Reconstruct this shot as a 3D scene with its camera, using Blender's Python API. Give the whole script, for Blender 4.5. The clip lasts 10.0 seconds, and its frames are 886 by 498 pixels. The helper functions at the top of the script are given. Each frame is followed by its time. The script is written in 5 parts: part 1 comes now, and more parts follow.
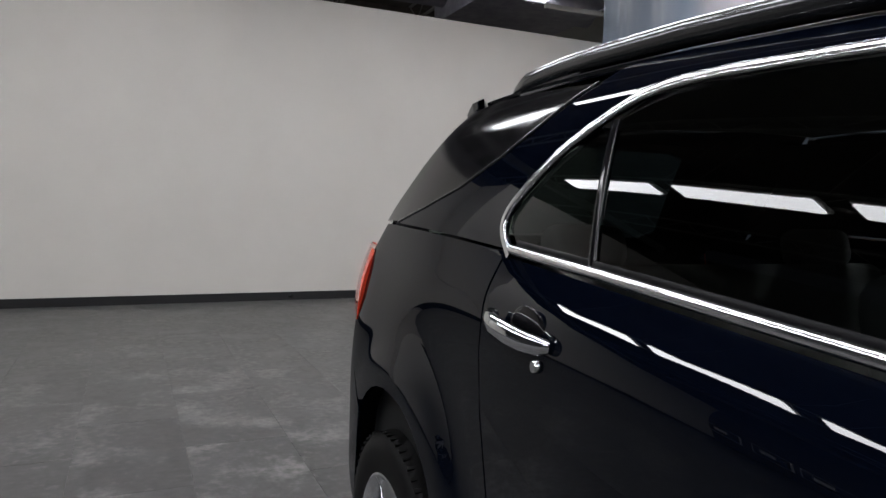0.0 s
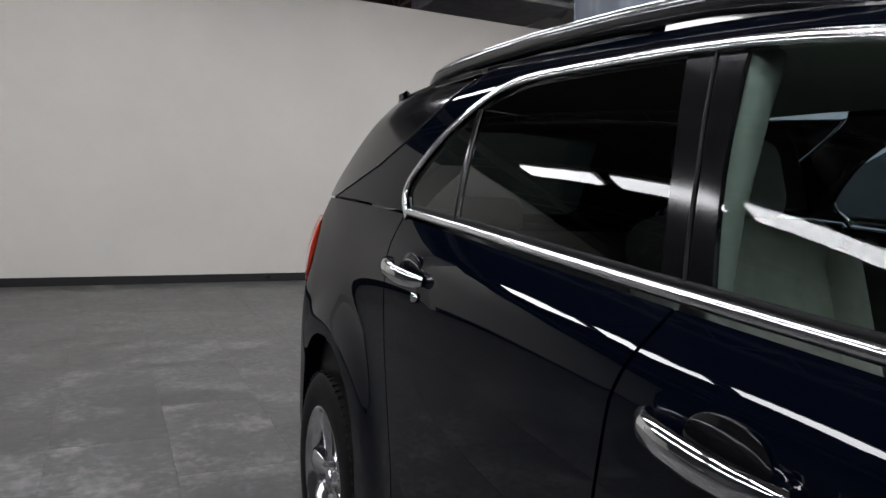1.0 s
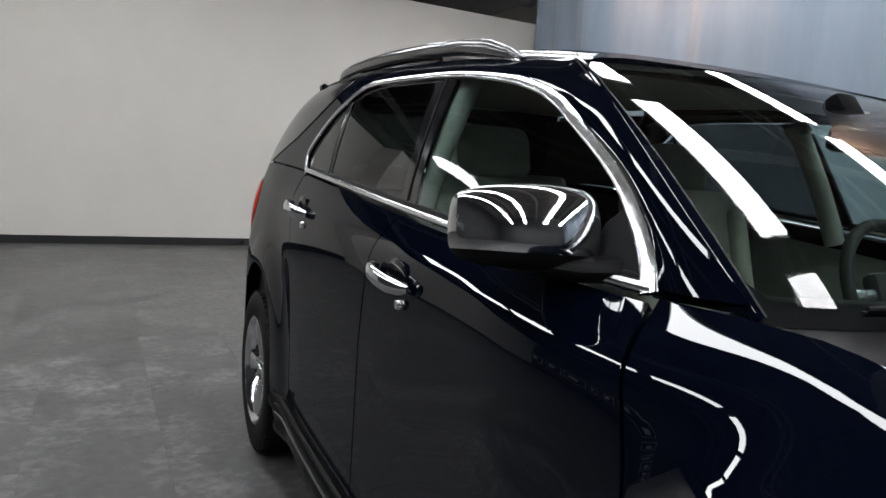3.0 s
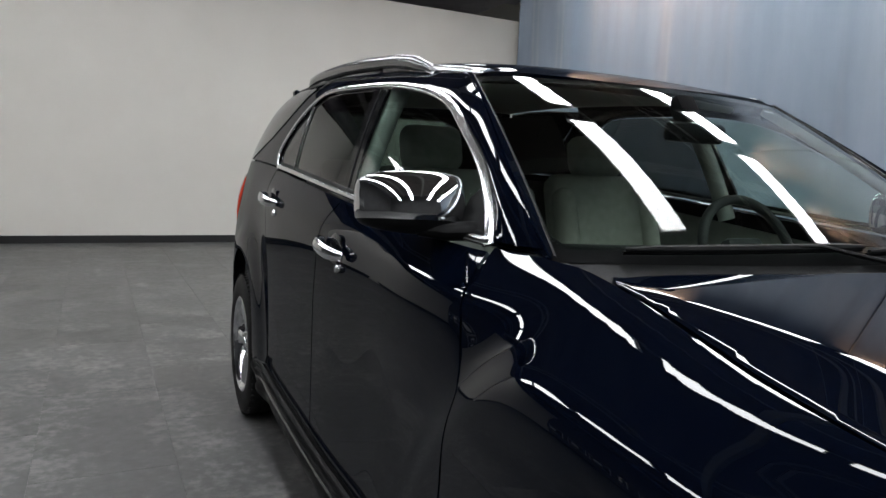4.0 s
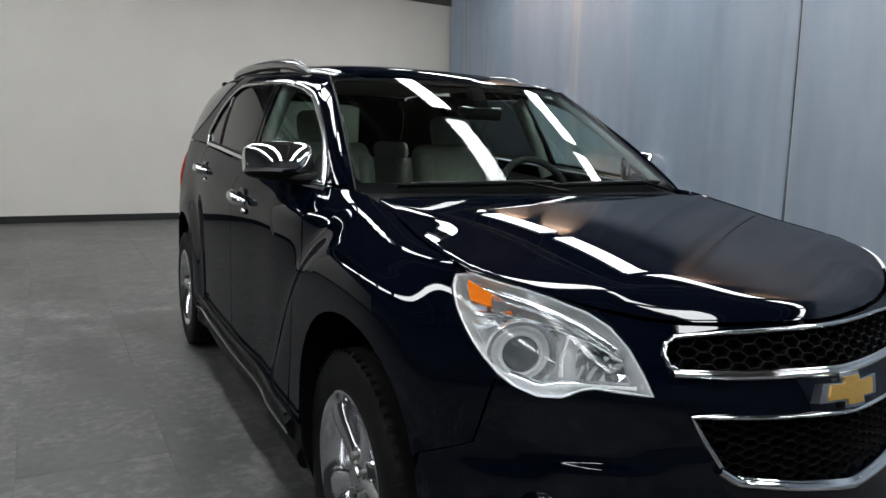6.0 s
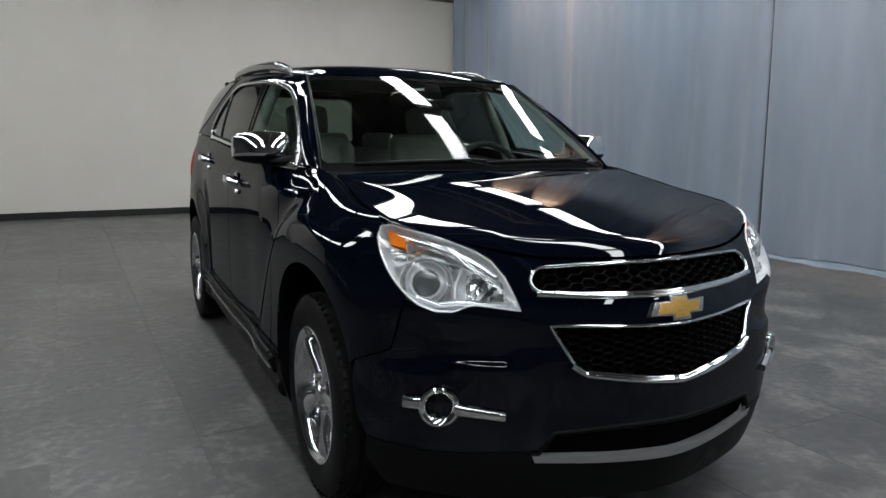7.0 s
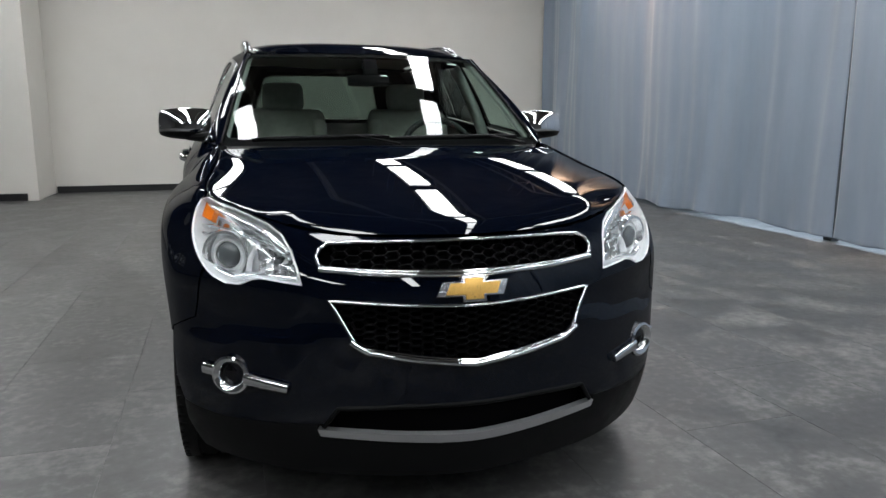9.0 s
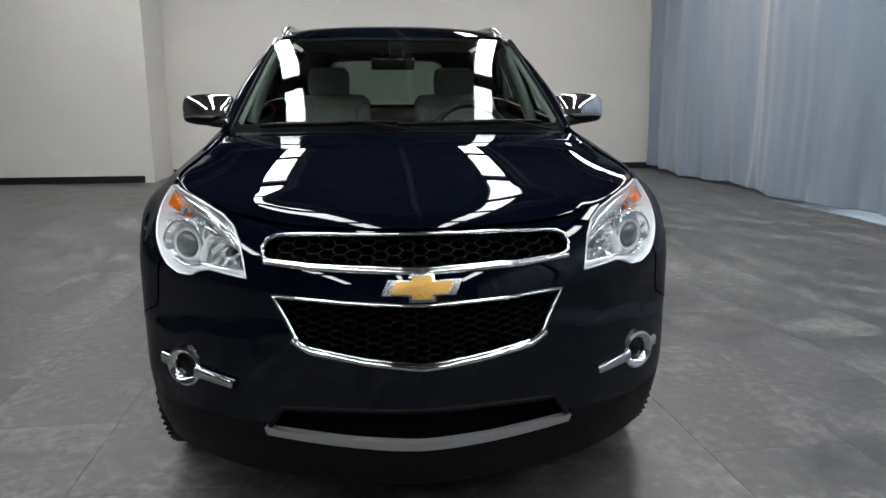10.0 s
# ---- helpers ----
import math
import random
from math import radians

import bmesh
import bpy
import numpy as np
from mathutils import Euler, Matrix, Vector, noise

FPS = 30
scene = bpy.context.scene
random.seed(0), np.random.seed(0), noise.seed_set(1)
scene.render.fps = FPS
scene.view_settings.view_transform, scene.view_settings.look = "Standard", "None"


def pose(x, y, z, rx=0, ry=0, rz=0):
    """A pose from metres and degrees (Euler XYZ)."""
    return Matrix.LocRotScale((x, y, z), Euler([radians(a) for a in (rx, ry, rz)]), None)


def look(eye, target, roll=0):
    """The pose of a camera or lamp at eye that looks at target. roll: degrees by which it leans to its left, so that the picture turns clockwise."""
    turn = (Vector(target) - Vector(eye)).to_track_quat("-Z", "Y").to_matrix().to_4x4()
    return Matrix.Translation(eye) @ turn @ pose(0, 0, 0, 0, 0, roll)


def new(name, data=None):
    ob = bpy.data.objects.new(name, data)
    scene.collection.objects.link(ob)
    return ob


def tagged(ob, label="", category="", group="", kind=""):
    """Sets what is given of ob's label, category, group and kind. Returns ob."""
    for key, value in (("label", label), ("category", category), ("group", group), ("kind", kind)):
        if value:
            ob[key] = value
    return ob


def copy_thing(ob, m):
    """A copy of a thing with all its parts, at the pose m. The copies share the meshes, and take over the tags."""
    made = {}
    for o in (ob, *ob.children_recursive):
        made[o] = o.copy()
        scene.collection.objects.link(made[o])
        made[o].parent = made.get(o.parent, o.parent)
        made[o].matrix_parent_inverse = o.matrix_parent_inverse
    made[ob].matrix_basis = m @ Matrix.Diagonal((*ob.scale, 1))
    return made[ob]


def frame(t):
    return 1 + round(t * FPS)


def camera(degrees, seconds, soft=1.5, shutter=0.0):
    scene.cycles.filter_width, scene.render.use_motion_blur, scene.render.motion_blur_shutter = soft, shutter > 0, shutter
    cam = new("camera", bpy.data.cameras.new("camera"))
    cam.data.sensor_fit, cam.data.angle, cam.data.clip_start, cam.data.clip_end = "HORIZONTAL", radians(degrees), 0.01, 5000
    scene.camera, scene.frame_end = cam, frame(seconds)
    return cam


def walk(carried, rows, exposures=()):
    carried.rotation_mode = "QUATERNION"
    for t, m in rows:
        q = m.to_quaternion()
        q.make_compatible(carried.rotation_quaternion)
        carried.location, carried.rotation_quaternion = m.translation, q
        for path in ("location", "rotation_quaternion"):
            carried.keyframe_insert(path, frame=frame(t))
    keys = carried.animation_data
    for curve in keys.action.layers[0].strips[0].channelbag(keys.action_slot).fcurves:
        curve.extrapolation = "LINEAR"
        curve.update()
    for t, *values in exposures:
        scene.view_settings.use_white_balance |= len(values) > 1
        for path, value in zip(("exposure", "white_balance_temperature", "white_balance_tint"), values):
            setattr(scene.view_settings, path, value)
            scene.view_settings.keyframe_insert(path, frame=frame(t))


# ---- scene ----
cam = camera(64.4, 10.0)
PATH = [
    (0, (-1.465, 1.075, 1.344), (-0.704, 2.92, 1.216), 1.7),
    (0.5, (-1.399, 0.881, 1.336), (-0.682, 2.744, 1.201), 1.9),
    (1, (-1.433, 0.657, 1.309), (-0.635, 2.484, 1.149), 2.0),
    (1.5, (-1.395, 0.456, 1.305), (-0.609, 2.287, 1.133), 1.2),
    (2, (-1.342, 0.248, 1.296), (-0.619, 2.106, 1.134), 3.6),
    (2.5, (-1.351, 0.046, 1.276), (-0.589, 1.89, 1.133), 3.4),
    (2.7, (-1.386, -0.052, 1.275), (-0.571, 1.766, 1.107), 4.2),
    (3.8, (-1.457, -0.705, 1.308), (-0.618, 1.093, 1.053), 3.0),
    (4, (-1.419, -0.723, 1.28), (-0.589, 1.082, 1.053), 2.6),
    (4.5, (-1.473, -0.988, 1.266), (-0.58, 0.781, 0.995), 2.5),
    (5, (-1.47, -1.233, 1.262), (-0.576, 0.536, 0.992), 2.8),
    (5.5, (-1.452, -1.497, 1.27), (-0.537, 0.256, 0.977), 3.8),
    (5.7, (-1.463, -1.587, 1.274), (-0.533, 0.159, 0.982), 2.7),
    (6.8, (-1.507, -2.212, 1.212), (-0.613, -0.444, 0.943), -0.2),
    (7, (-1.477, -2.319, 1.229), (-0.604, -0.544, 0.93), 0.3),
    (7.5, (-1.357, -2.495, 1.22), (-0.475, -0.731, 0.886), -1.0),
    (8, (-1.121, -2.51, 1.214), (-0.317, -0.718, 0.838), -1.3),
    (8.5, (-0.864, -2.538, 1.207), (-0.182, -0.695, 0.837), -1.7),
    (9, (-0.585, -2.653, 1.226), (-0.062, -0.757, 0.864), 0.2),
    (9.5, (-0.362, -2.639, 1.208), (0.006, -0.707, 0.844), 0.3),
    (10, (-0.113, -2.583, 1.225), (0.075, -0.633, 0.822), -0.2),
]
walk(cam, [(t, look(eye, target, roll)) for t, eye, target, roll in PATH],
     exposures=[(0, -.10, 6500, 15), (2.5, .08, 6500, 13), (5, .10, 6500, 11), (7.2, -.18, 6500, 10), (8.5, .06, 6500, 10), (10, .10, 6500, 11)])

# ---- world and lamps ----
world = bpy.data.worlds.new("world")
scene.world = world
world.use_nodes = True
world.node_tree.nodes["Background"].inputs[0].default_value = (.55, .62, .75, 1)
world.node_tree.nodes["Background"].inputs[1].default_value = .04
STRIP_POWER = 21.5
STRIP_ROWS = (-4.2, -1.5, 1.45, 3.85)
STRIP_Z = 4.5


def spot(name, eye, target, watts, colour, size, radius=.06):
    lamp = bpy.data.lights.new(name, "SPOT")
    lamp.energy, lamp.color, lamp.spot_size, lamp.spot_blend, lamp.shadow_soft_size = watts, colour, radians(size), .8, radius
    ob = new(name, lamp)
    ob.matrix_world = look(eye, target)
    return ob


# warm spotlights that graze the curtain
for y in (7.9, 6.4, 2.9, 1.5):
    spot("curtain_spot", (4.5, y, 5.9), (5.1, y - .1, 5.0 if y > 5 else 4.4), 850 if y > 5 else 330, (1, .58, .34), 62)
# daylight that comes in behind the curtain and leaks under its hem
lamp = bpy.data.lights.new("door_daylight", "AREA")
lamp.energy, lamp.color, lamp.shape, lamp.size, lamp.size_y = 170, (.66, .82, 1), "RECTANGLE", 12, .8
new("door_daylight", lamp).matrix_world = look((6.5, 1.0, 1.1), (5.2, 1.0, 0))

# ---- materials ----
def material(name, colour=(.8, .8, .8), rough=.5, metal=0.0, **more):
    m = bpy.data.materials.new(name)
    m.use_nodes = True
    b = m.node_tree.nodes["Principled BSDF"]
    b.inputs["Base Color"].default_value = (*colour, 1)
    b.inputs["Roughness"].default_value = rough
    b.inputs["Metallic"].default_value = metal
    for key, value in more.items():
        b.inputs[key.replace("_", " ")].default_value = value
    return m


def node(m, kind, **inputs):
    n = m.node_tree.nodes.new("ShaderNode" + kind)
    for key, value in inputs.items():
        n.inputs[key.replace("_", " ")].default_value = value
    return n


def join(m, a, out, b, into):
    m.node_tree.links.new(a.outputs[out], b.inputs[into])


def shader(m):
    return m.node_tree.nodes["Principled BSDF"]


def grain(m, scale, low, high, target="Roughness", detail=6.0, stretch=(1, 1, 1), rough=.6):
    """Noise in object space between two values of an input of the shader."""
    co = node(m, "TexCoord")
    mp = node(m, "Mapping")
    mp.inputs["Scale"].default_value = stretch
    n = node(m, "TexNoise", Scale=scale, Detail=detail, Roughness=rough)
    r = m.node_tree.nodes.new("ShaderNodeMapRange")
    r.inputs["From Min"].default_value, r.inputs["From Max"].default_value = .3, .7
    r.inputs["To Min"].default_value, r.inputs["To Max"].default_value = low, high
    join(m, co, "Object", mp, "Vector")
    join(m, mp, "Vector", n, "Vector")
    join(m, n, "Fac", r, "Value")
    join(m, r, "Result", shader(m), target)
    return n


def blotch(m, scale, a, b, detail=6.0, stretch=(1, 1, 1), rough=.6):
    """Noise in object space between two base colours."""
    co = node(m, "TexCoord")
    mp = node(m, "Mapping")
    mp.inputs["Scale"].default_value = stretch
    n = node(m, "TexNoise", Scale=scale, Detail=detail, Roughness=rough)
    r = node(m, "ValToRGB")
    r.color_ramp.elements[0].position, r.color_ramp.elements[1].position = .32, .68
    r.color_ramp.elements[0].color, r.color_ramp.elements[1].color = (*a, 1), (*b, 1)
    join(m, co, "Object", mp, "Vector")
    join(m, mp, "Vector", n, "Vector")
    join(m, n, "Fac", r, "Fac")
    join(m, r, "Color", shader(m), "Base Color")
    return r


def relief(m, scale, strength, distance=.001, detail=4.0):
    co = node(m, "TexCoord")
    n = node(m, "TexNoise", Scale=scale, Detail=detail)
    b = node(m, "Bump", Strength=strength, Distance=distance)
    join(m, co, "Object", n, "Vector")
    join(m, n, "Fac", b, "Height")
    join(m, b, "Normal", shader(m), "Normal")


def pane(name, tint, ior=1.5, gloss=0.0, rough=0.0):
    """A thin sheet of glass: light goes straight through it, tinted, and its face reflects."""
    m = bpy.data.materials.new(name)
    m.use_nodes = True
    t = m.node_tree
    t.nodes.remove(t.nodes["Principled BSDF"])
    clear = node(m, "BsdfTransparent", Color=(*tint, 1))
    shine = node(m, "BsdfGlossy", Roughness=rough)
    base = ((ior - 1) / (ior + 1)) ** 2
    face = node(m, "LayerWeight", Blend=.5)
    steep = node(m, "Math")
    steep.operation, steep.inputs[1].default_value = "POWER", 5.0
    add = node(m, "Math")
    add.operation, add.inputs[1].default_value, add.inputs[2].default_value = "MULTIPLY_ADD", 1 - base, base + gloss
    join(m, face, "Facing", steep, 0)
    join(m, steep, "Value", add, 0)
    mix = node(m, "MixShader")
    join(m, add, "Value", mix, "Fac")
    m.node_tree.links.new(clear.outputs[0], mix.inputs[1])
    m.node_tree.links.new(shine.outputs[0], mix.inputs[2])
    m.node_tree.links.new(mix.outputs[0], t.nodes["Material Output"].inputs["Surface"])
    return m


def glow(name, colour, strength):
    m = material(name, colour, .4)
    shader(m).inputs["Emission Color"].default_value = (*colour, 1)
    shader(m).inputs["Emission Strength"].default_value = strength
    return m


paint = material("navy_paint", (.0008, .0018, .0052), .42, 0, Specular_IOR_Level=0, Coat_Weight=.58, Coat_Roughness=.008, Coat_IOR=1.48)
# the clear coat's gloss: full when seen square on, weaker at a glancing view
face = node(paint, "LayerWeight", Blend=.5)
coat = node(paint, "ValToRGB")
for e, (at, level) in zip((coat.color_ramp.elements[0], coat.color_ramp.elements.new(.78), coat.color_ramp.elements[-1]), ((.45, .85), (.8, .5), (1.0, .40))):
    e.position, e.color = at, (level, level, level, 1)
join(paint, face, "Facing", coat, "Fac")
join(paint, coat, "Color", shader(paint), "Coat Weight")
chrome = material("chrome", (.74, .75, .76), .05, 1.0)
grain(chrome, 30, .03, .09)
bright_trim = material("bright_trim", (.80, .81, .82), .16, 1.0)
grain(bright_trim, 20, .12, .22)
satin = material("satin_silver", (.55, .56, .57), .24, 1.0)
grain(satin, 7, .2, .3)
black_gloss = material("black_gloss", (.005, .005, .006), .10, 0, Specular_IOR_Level=.35)
trim_black = material("black_plastic", (.007, .0072, .0076), .42, 0, Specular_IOR_Level=.06)
relief(trim_black, 900, .25, .0006)
grain(trim_black, 14, .34, .5)
grille_black = material("grille_plastic", (.004, .004, .0045), .5, 0, Specular_IOR_Level=.08)
grain(grille_black, 60, .4, .6)
wheel_chrome = material("wheel_chrome", (.66, .67, .69), .13, 1.0)
grain(wheel_chrome, 24, .09, .18)
rubber = material("tyre_rubber", (.010, .010, .011), .62, 0, Specular_IOR_Level=.14)
blotch(rubber, 18, (.004, .004, .0045), (.009, .009, .009))
relief(rubber, 260, .3, .0008)
seal = material("rubber_seal", (.005, .005, .006), .5, 0, Specular_IOR_Level=.12)
dark = material("shadow_black", (.003, .003, .0035), .75, 0, Specular_IOR_Level=.05)
glass_screen = pane("windscreen_glass", (.74, .84, .79), 1.5)
glass_front = pane("side_glass", (.68, .80, .75), 1.5)
glass_privacy = pane("privacy_glass", (.10, .112, .115), 1.5)
glass_rear = pane("rear_glass", (.15, .19, .168), 1.5)
silver_paint = material("silver_paint", (.36, .365, .37), .30, .6, Coat_Weight=.5)
grain(silver_paint, 30, .28, .42)
rail_metal = material("dark_rail_metal", (.02, .021, .023), .22, 0, Coat_Weight=.7)
glass_lamp = pane("lamp_lens", (.93, .95, .96), 1.49)
reflector = material("lamp_reflector", (.88, .89, .90), .16, .8)
grain(reflector, 60, .06, .2)
housing = material("lamp_housing", (.92, .93, .94), .24, .08)
grain(housing, 40, .14, .3)
amber = material("amber_lens", (.85, .19, .01), .12, 0, Coat_Weight=1.0)
amber_dim = material("amber_bulb", (.55, .17, .05), .2)
red_lens = material("red_lens", (.85, .07, .03), .1, 0, Coat_Weight=1.0)
lens_glass = material("projector_glass", (.10, .11, .115), .03, 0, Coat_Weight=1.0)
gold = material("gold_badge", (.72, .44, .12), .32, .75)
grain(gold, 320, .24, .42)
cloth_light = material("light_grey_upholstery", (.33, .325, .295), .72)
blotch(cloth_light, 30, (.30, .295, .265), (.37, .362, .33))
cabin_light = material("pale_cabin_trim", (.24, .245, .23), .7)
blotch(cabin_light, 24, (.22, .225, .21), (.27, .275, .26))
headliner_cloth = material("headliner_cloth", (.5, .5, .46), .8)
blotch(headliner_cloth, 30, (.46, .46, .42), (.54, .54, .50))
cabin_dark = material("dark_cabin_trim", (.02, .021, .022), .6, 0, Specular_IOR_Level=.2)
relief(cabin_dark, 500, .2, .0006)
mirror_glass = material("mirror_glass", (.8, .82, .84), .01, 1.0)
brake = material("brake_metal", (.32, .31, .30), .38, 1.0)
paper = material("sticker_paper", (.75, .78, .76), .6)

wall_paint = material("warm_white_wall_paint", (.60, .575, .53), .62)
blotch(wall_paint, .9, (.58, .555, .512), (.615, .59, .545), 5)
relief(wall_paint, 220, .12, .0007)
cove = material("black_cove_base", (.008, .008, .009), .35)
grain(cove, 9, .25, .5)
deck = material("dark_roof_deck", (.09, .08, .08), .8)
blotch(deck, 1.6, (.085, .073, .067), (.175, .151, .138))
# wall colour darkened: the dim light on the unseen walls is put in here
wall_shade = material("wall_paint_in_shade", (.085, .085, .087), .7)
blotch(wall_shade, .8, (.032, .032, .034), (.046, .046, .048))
steel_pale = material("pale_painted_steel", (.32, .31, .29), .55)
blotch(steel_pale, 6, (.36, .35, .33), (.47, .46, .43))
steel_dark = material("dark_painted_steel", (.05, .052, .056), .5)
duct = material("galvanised_duct", (.30, .29, .33), .45, .6)
blotch(duct, 5, (.24, .23, .28), (.38, .37, .40))
lamp_body = material("white_lamp_housing", (.75, .75, .74), .45)
lamp_tube = glow("lit_diffuser", (.95, .985, 1.0), STRIP_POWER)
joint_fill = material("tile_joint", (.045, .045, .045), .6)


def floor_material():
    """Smoky grey stone-look vinyl: clouds, fine streaks and a patchy sheen, a little different from tile to tile."""
    m = material("grey_stone_vinyl", (.07, .07, .07), .4)
    co = node(m, "NewGeometry")
    info = node(m, "ObjectInfo")
    shift = node(m, "VectorMath")
    shift.operation = "SCALE"
    shift.inputs[0].default_value = (37, 91, 13)
    join(m, info, "Random", shift, "Scale")
    add = node(m, "VectorMath")
    join(m, co, "Position", add, 0)
    join(m, shift, "Vector", add, 1)
    cloud = node(m, "TexNoise", Scale=2.6, Detail=6.0, Roughness=.62)
    speck = node(m, "TexNoise", Scale=20.0, Detail=4.0, Roughness=.6)
    join(m, add, "Vector", cloud, "Vector")
    join(m, add, "Vector", speck, "Vector")
    mix = node(m, "Mix")
    mix.inputs["Factor"].default_value = .38
    join(m, cloud, "Fac", mix, 2)
    join(m, speck, "Fac", mix, 3)
    ramp = node(m, "ValToRGB")
    e = ramp.color_ramp.elements
    e[0].position, e[0].color = .29, (.024, .024, .0242, 1)
    e[1].position, e[1].color = .71, (.20, .196, .188, 1)
    mid = ramp.color_ramp.elements.new(.5)
    mid.color = (.064, .0637, .0632, 1)
    join(m, mix, 0, ramp, "Fac")
    hsv = node(m, "HueSaturation")
    tone = m.node_tree.nodes.new("ShaderNodeMapRange")
    tone.inputs["To Min"].default_value, tone.inputs["To Max"].default_value = .95, 1.05
    join(m, info, "Random", tone, "Value")
    join(m, tone, "Result", hsv, "Value")
    join(m, ramp, "Color", hsv, "Color")
    join(m, hsv, "Color", shader(m), "Base Color")
    r = m.node_tree.nodes.new("ShaderNodeMapRange")
    r.inputs["From Min"].default_value, r.inputs["From Max"].default_value = .35, .65
    r.inputs["To Min"].default_value, r.inputs["To Max"].default_value = .33, .50
    join(m, cloud, "Fac", r, "Value")
    join(m, r, "Result", shader(m), "Roughness")
    return m


def curtain_material():
    """Blue-grey satin cloth with upright streaks and a soft sheen."""
    m = material("blue_grey_satin", (.20, .25, .31), .42, 0, Sheen_Weight=.25, Sheen_Roughness=.4)
    r = blotch(m, 1.0, (.172, .212, .266), (.226, .271, .331), 5, (1.6, 1.6, .25), .6)
    relief(m, 600, .2, .0005)
    return m


floor_vinyl = floor_material()
curtain_cloth = curtain_material()

from mathutils import geometry

# ---- mesh helpers ----
def part(name, bm, mat, parent=None, label="", smooth=True):
    """Links a bmesh (or a finished mesh) as one object, under a thing or a part."""
    me = bm
    if isinstance(bm, bmesh.types.BMesh):
        me = bpy.data.meshes.new(name)
        bm.normal_update()
        bm.to_mesh(me)
        bm.free()
        for p in me.polygons:
            p.use_smooth = smooth
        if smooth:
            me.set_sharp_from_angle(angle=radians(38))
    if not me.materials:
        me.materials.append(mat)
    ob = new(name, me)
    if parent is not None:
        ob.parent = parent
    return tagged(ob, label)


def thing(name, label, category, group="", kind="", at=None):
    ob = new(name)
    ob.empty_display_size = .1
    if at is not None:
        ob.matrix_world = at
    return tagged(ob, label, category, group, kind)


def add_box(bm, centre, size, bevel=0.0, turn=None, steps=2):
    made = bmesh.ops.create_cube(bm, size=1)["verts"]
    bmesh.ops.scale(bm, vec=size, verts=made)
    if bevel:
        edges = list({e for v in made for e in v.link_edges})
        out = bmesh.ops.bevel(bm, geom=edges, offset=bevel, segments=steps, profile=.5, affect="EDGES")
        made = list({v for f in out["faces"] for v in f.verts} | {v for v in made if v.is_valid})
    if turn is not None:
        bmesh.ops.rotate(bm, cent=(0, 0, 0), matrix=turn.to_3x3(), verts=made)
    bmesh.ops.translate(bm, vec=centre, verts=made)
    return made


def box(centre, size, bevel=0.0, turn=None, steps=2):
    bm = bmesh.new()
    add_box(bm, centre, size, bevel, turn, steps)
    return bm


def add_tube(bm, points, radius, sides=10, squash=1.0, close=False, cap=True):
    """A tube along 3D points; radius may be a list; squash flattens it along its own upright."""
    pts = [Vector(p) for p in points]
    n, rings = len(pts), []
    for i, p in enumerate(pts):
        a, b = pts[(i - 1) % n if close else max(i - 1, 0)], pts[(i + 1) % n if close else min(i + 1, n - 1)]
        t = (b - a).normalized()
        side = t.cross(Vector((0, 0, 1)))
        side = side.normalized() if side.length > 1e-3 else Vector((1, 0, 0))
        up = side.cross(t)
        r = radius[i] if isinstance(radius, (list, tuple)) else radius
        rings.append([bm.verts.new(p + side * (r * math.cos(2 * math.pi * k / sides)) + up * (r * squash * math.sin(2 * math.pi * k / sides))) for k in range(sides)])
    for i in range(n if close else n - 1):
        a, b = rings[i], rings[(i + 1) % n]
        for k in range(sides):
            bm.faces.new((a[k], b[k], b[(k + 1) % sides], a[(k + 1) % sides]))
    if cap and not close:
        bm.faces.new(rings[0][::1])
        bm.faces.new(rings[-1][::-1])
    bmesh.ops.recalc_face_normals(bm, faces=bm.faces)


def tube(points, radius, sides=10, squash=1.0, close=False):
    bm = bmesh.new()
    add_tube(bm, points, radius, sides, squash, close)
    return bm


def lathe(profile, sides=48, axis="x", closed=False):
    """Turns (along, radius) points round an axis through the origin."""
    bm = bmesh.new()
    rings = []
    for a, r in profile:
        ring = []
        for k in range(sides):
            c, s = r * math.cos(2 * math.pi * k / sides), r * math.sin(2 * math.pi * k / sides)
            ring.append(bm.verts.new({"x": (a, c, s), "y": (c, a, s), "z": (c, s, a)}[axis]))
        rings.append(ring)
    pairs = list(zip(rings, rings[1:])) + ([(rings[-1], rings[0])] if closed else [])
    for a, b in pairs:
        for k in range(sides):
            bm.faces.new((a[k], b[k], b[(k + 1) % sides], a[(k + 1) % sides]))
    bmesh.ops.remove_doubles(bm, verts=bm.verts, dist=1e-5)
    bmesh.ops.recalc_face_normals(bm, faces=bm.faces)
    return bm


def moved(bm, m):
    bmesh.ops.transform(bm, matrix=m, verts=bm.verts)
    return bm


def inside(pts, loops):
    """Even-odd test of points against closed loops."""
    x, y = pts[:, 0], pts[:, 1]
    odd = np.zeros(len(pts), bool)
    for loop in loops:
        q = np.array(loop)
        for (x1, y1), (x2, y2) in zip(q, np.roll(q, -1, 0)):
            if y1 != y2:
                odd ^= ((y1 > y) != (y2 > y)) & (x < (x2 - x1) * (y - y1) / (y2 - y1) + x1)
    return odd


def dense(loop, step, close=True):
    out = []
    for a, b in zip(loop, loop[1:] + (loop[:1] if close else [])):
        n = max(1, math.ceil(math.dist(a, b) / step))
        out += [(a[0] + (b[0] - a[0]) * k / n, a[1] + (b[1] - a[1]) * k / n) for k in range(n)]
    return out if close else out + [loop[-1]]


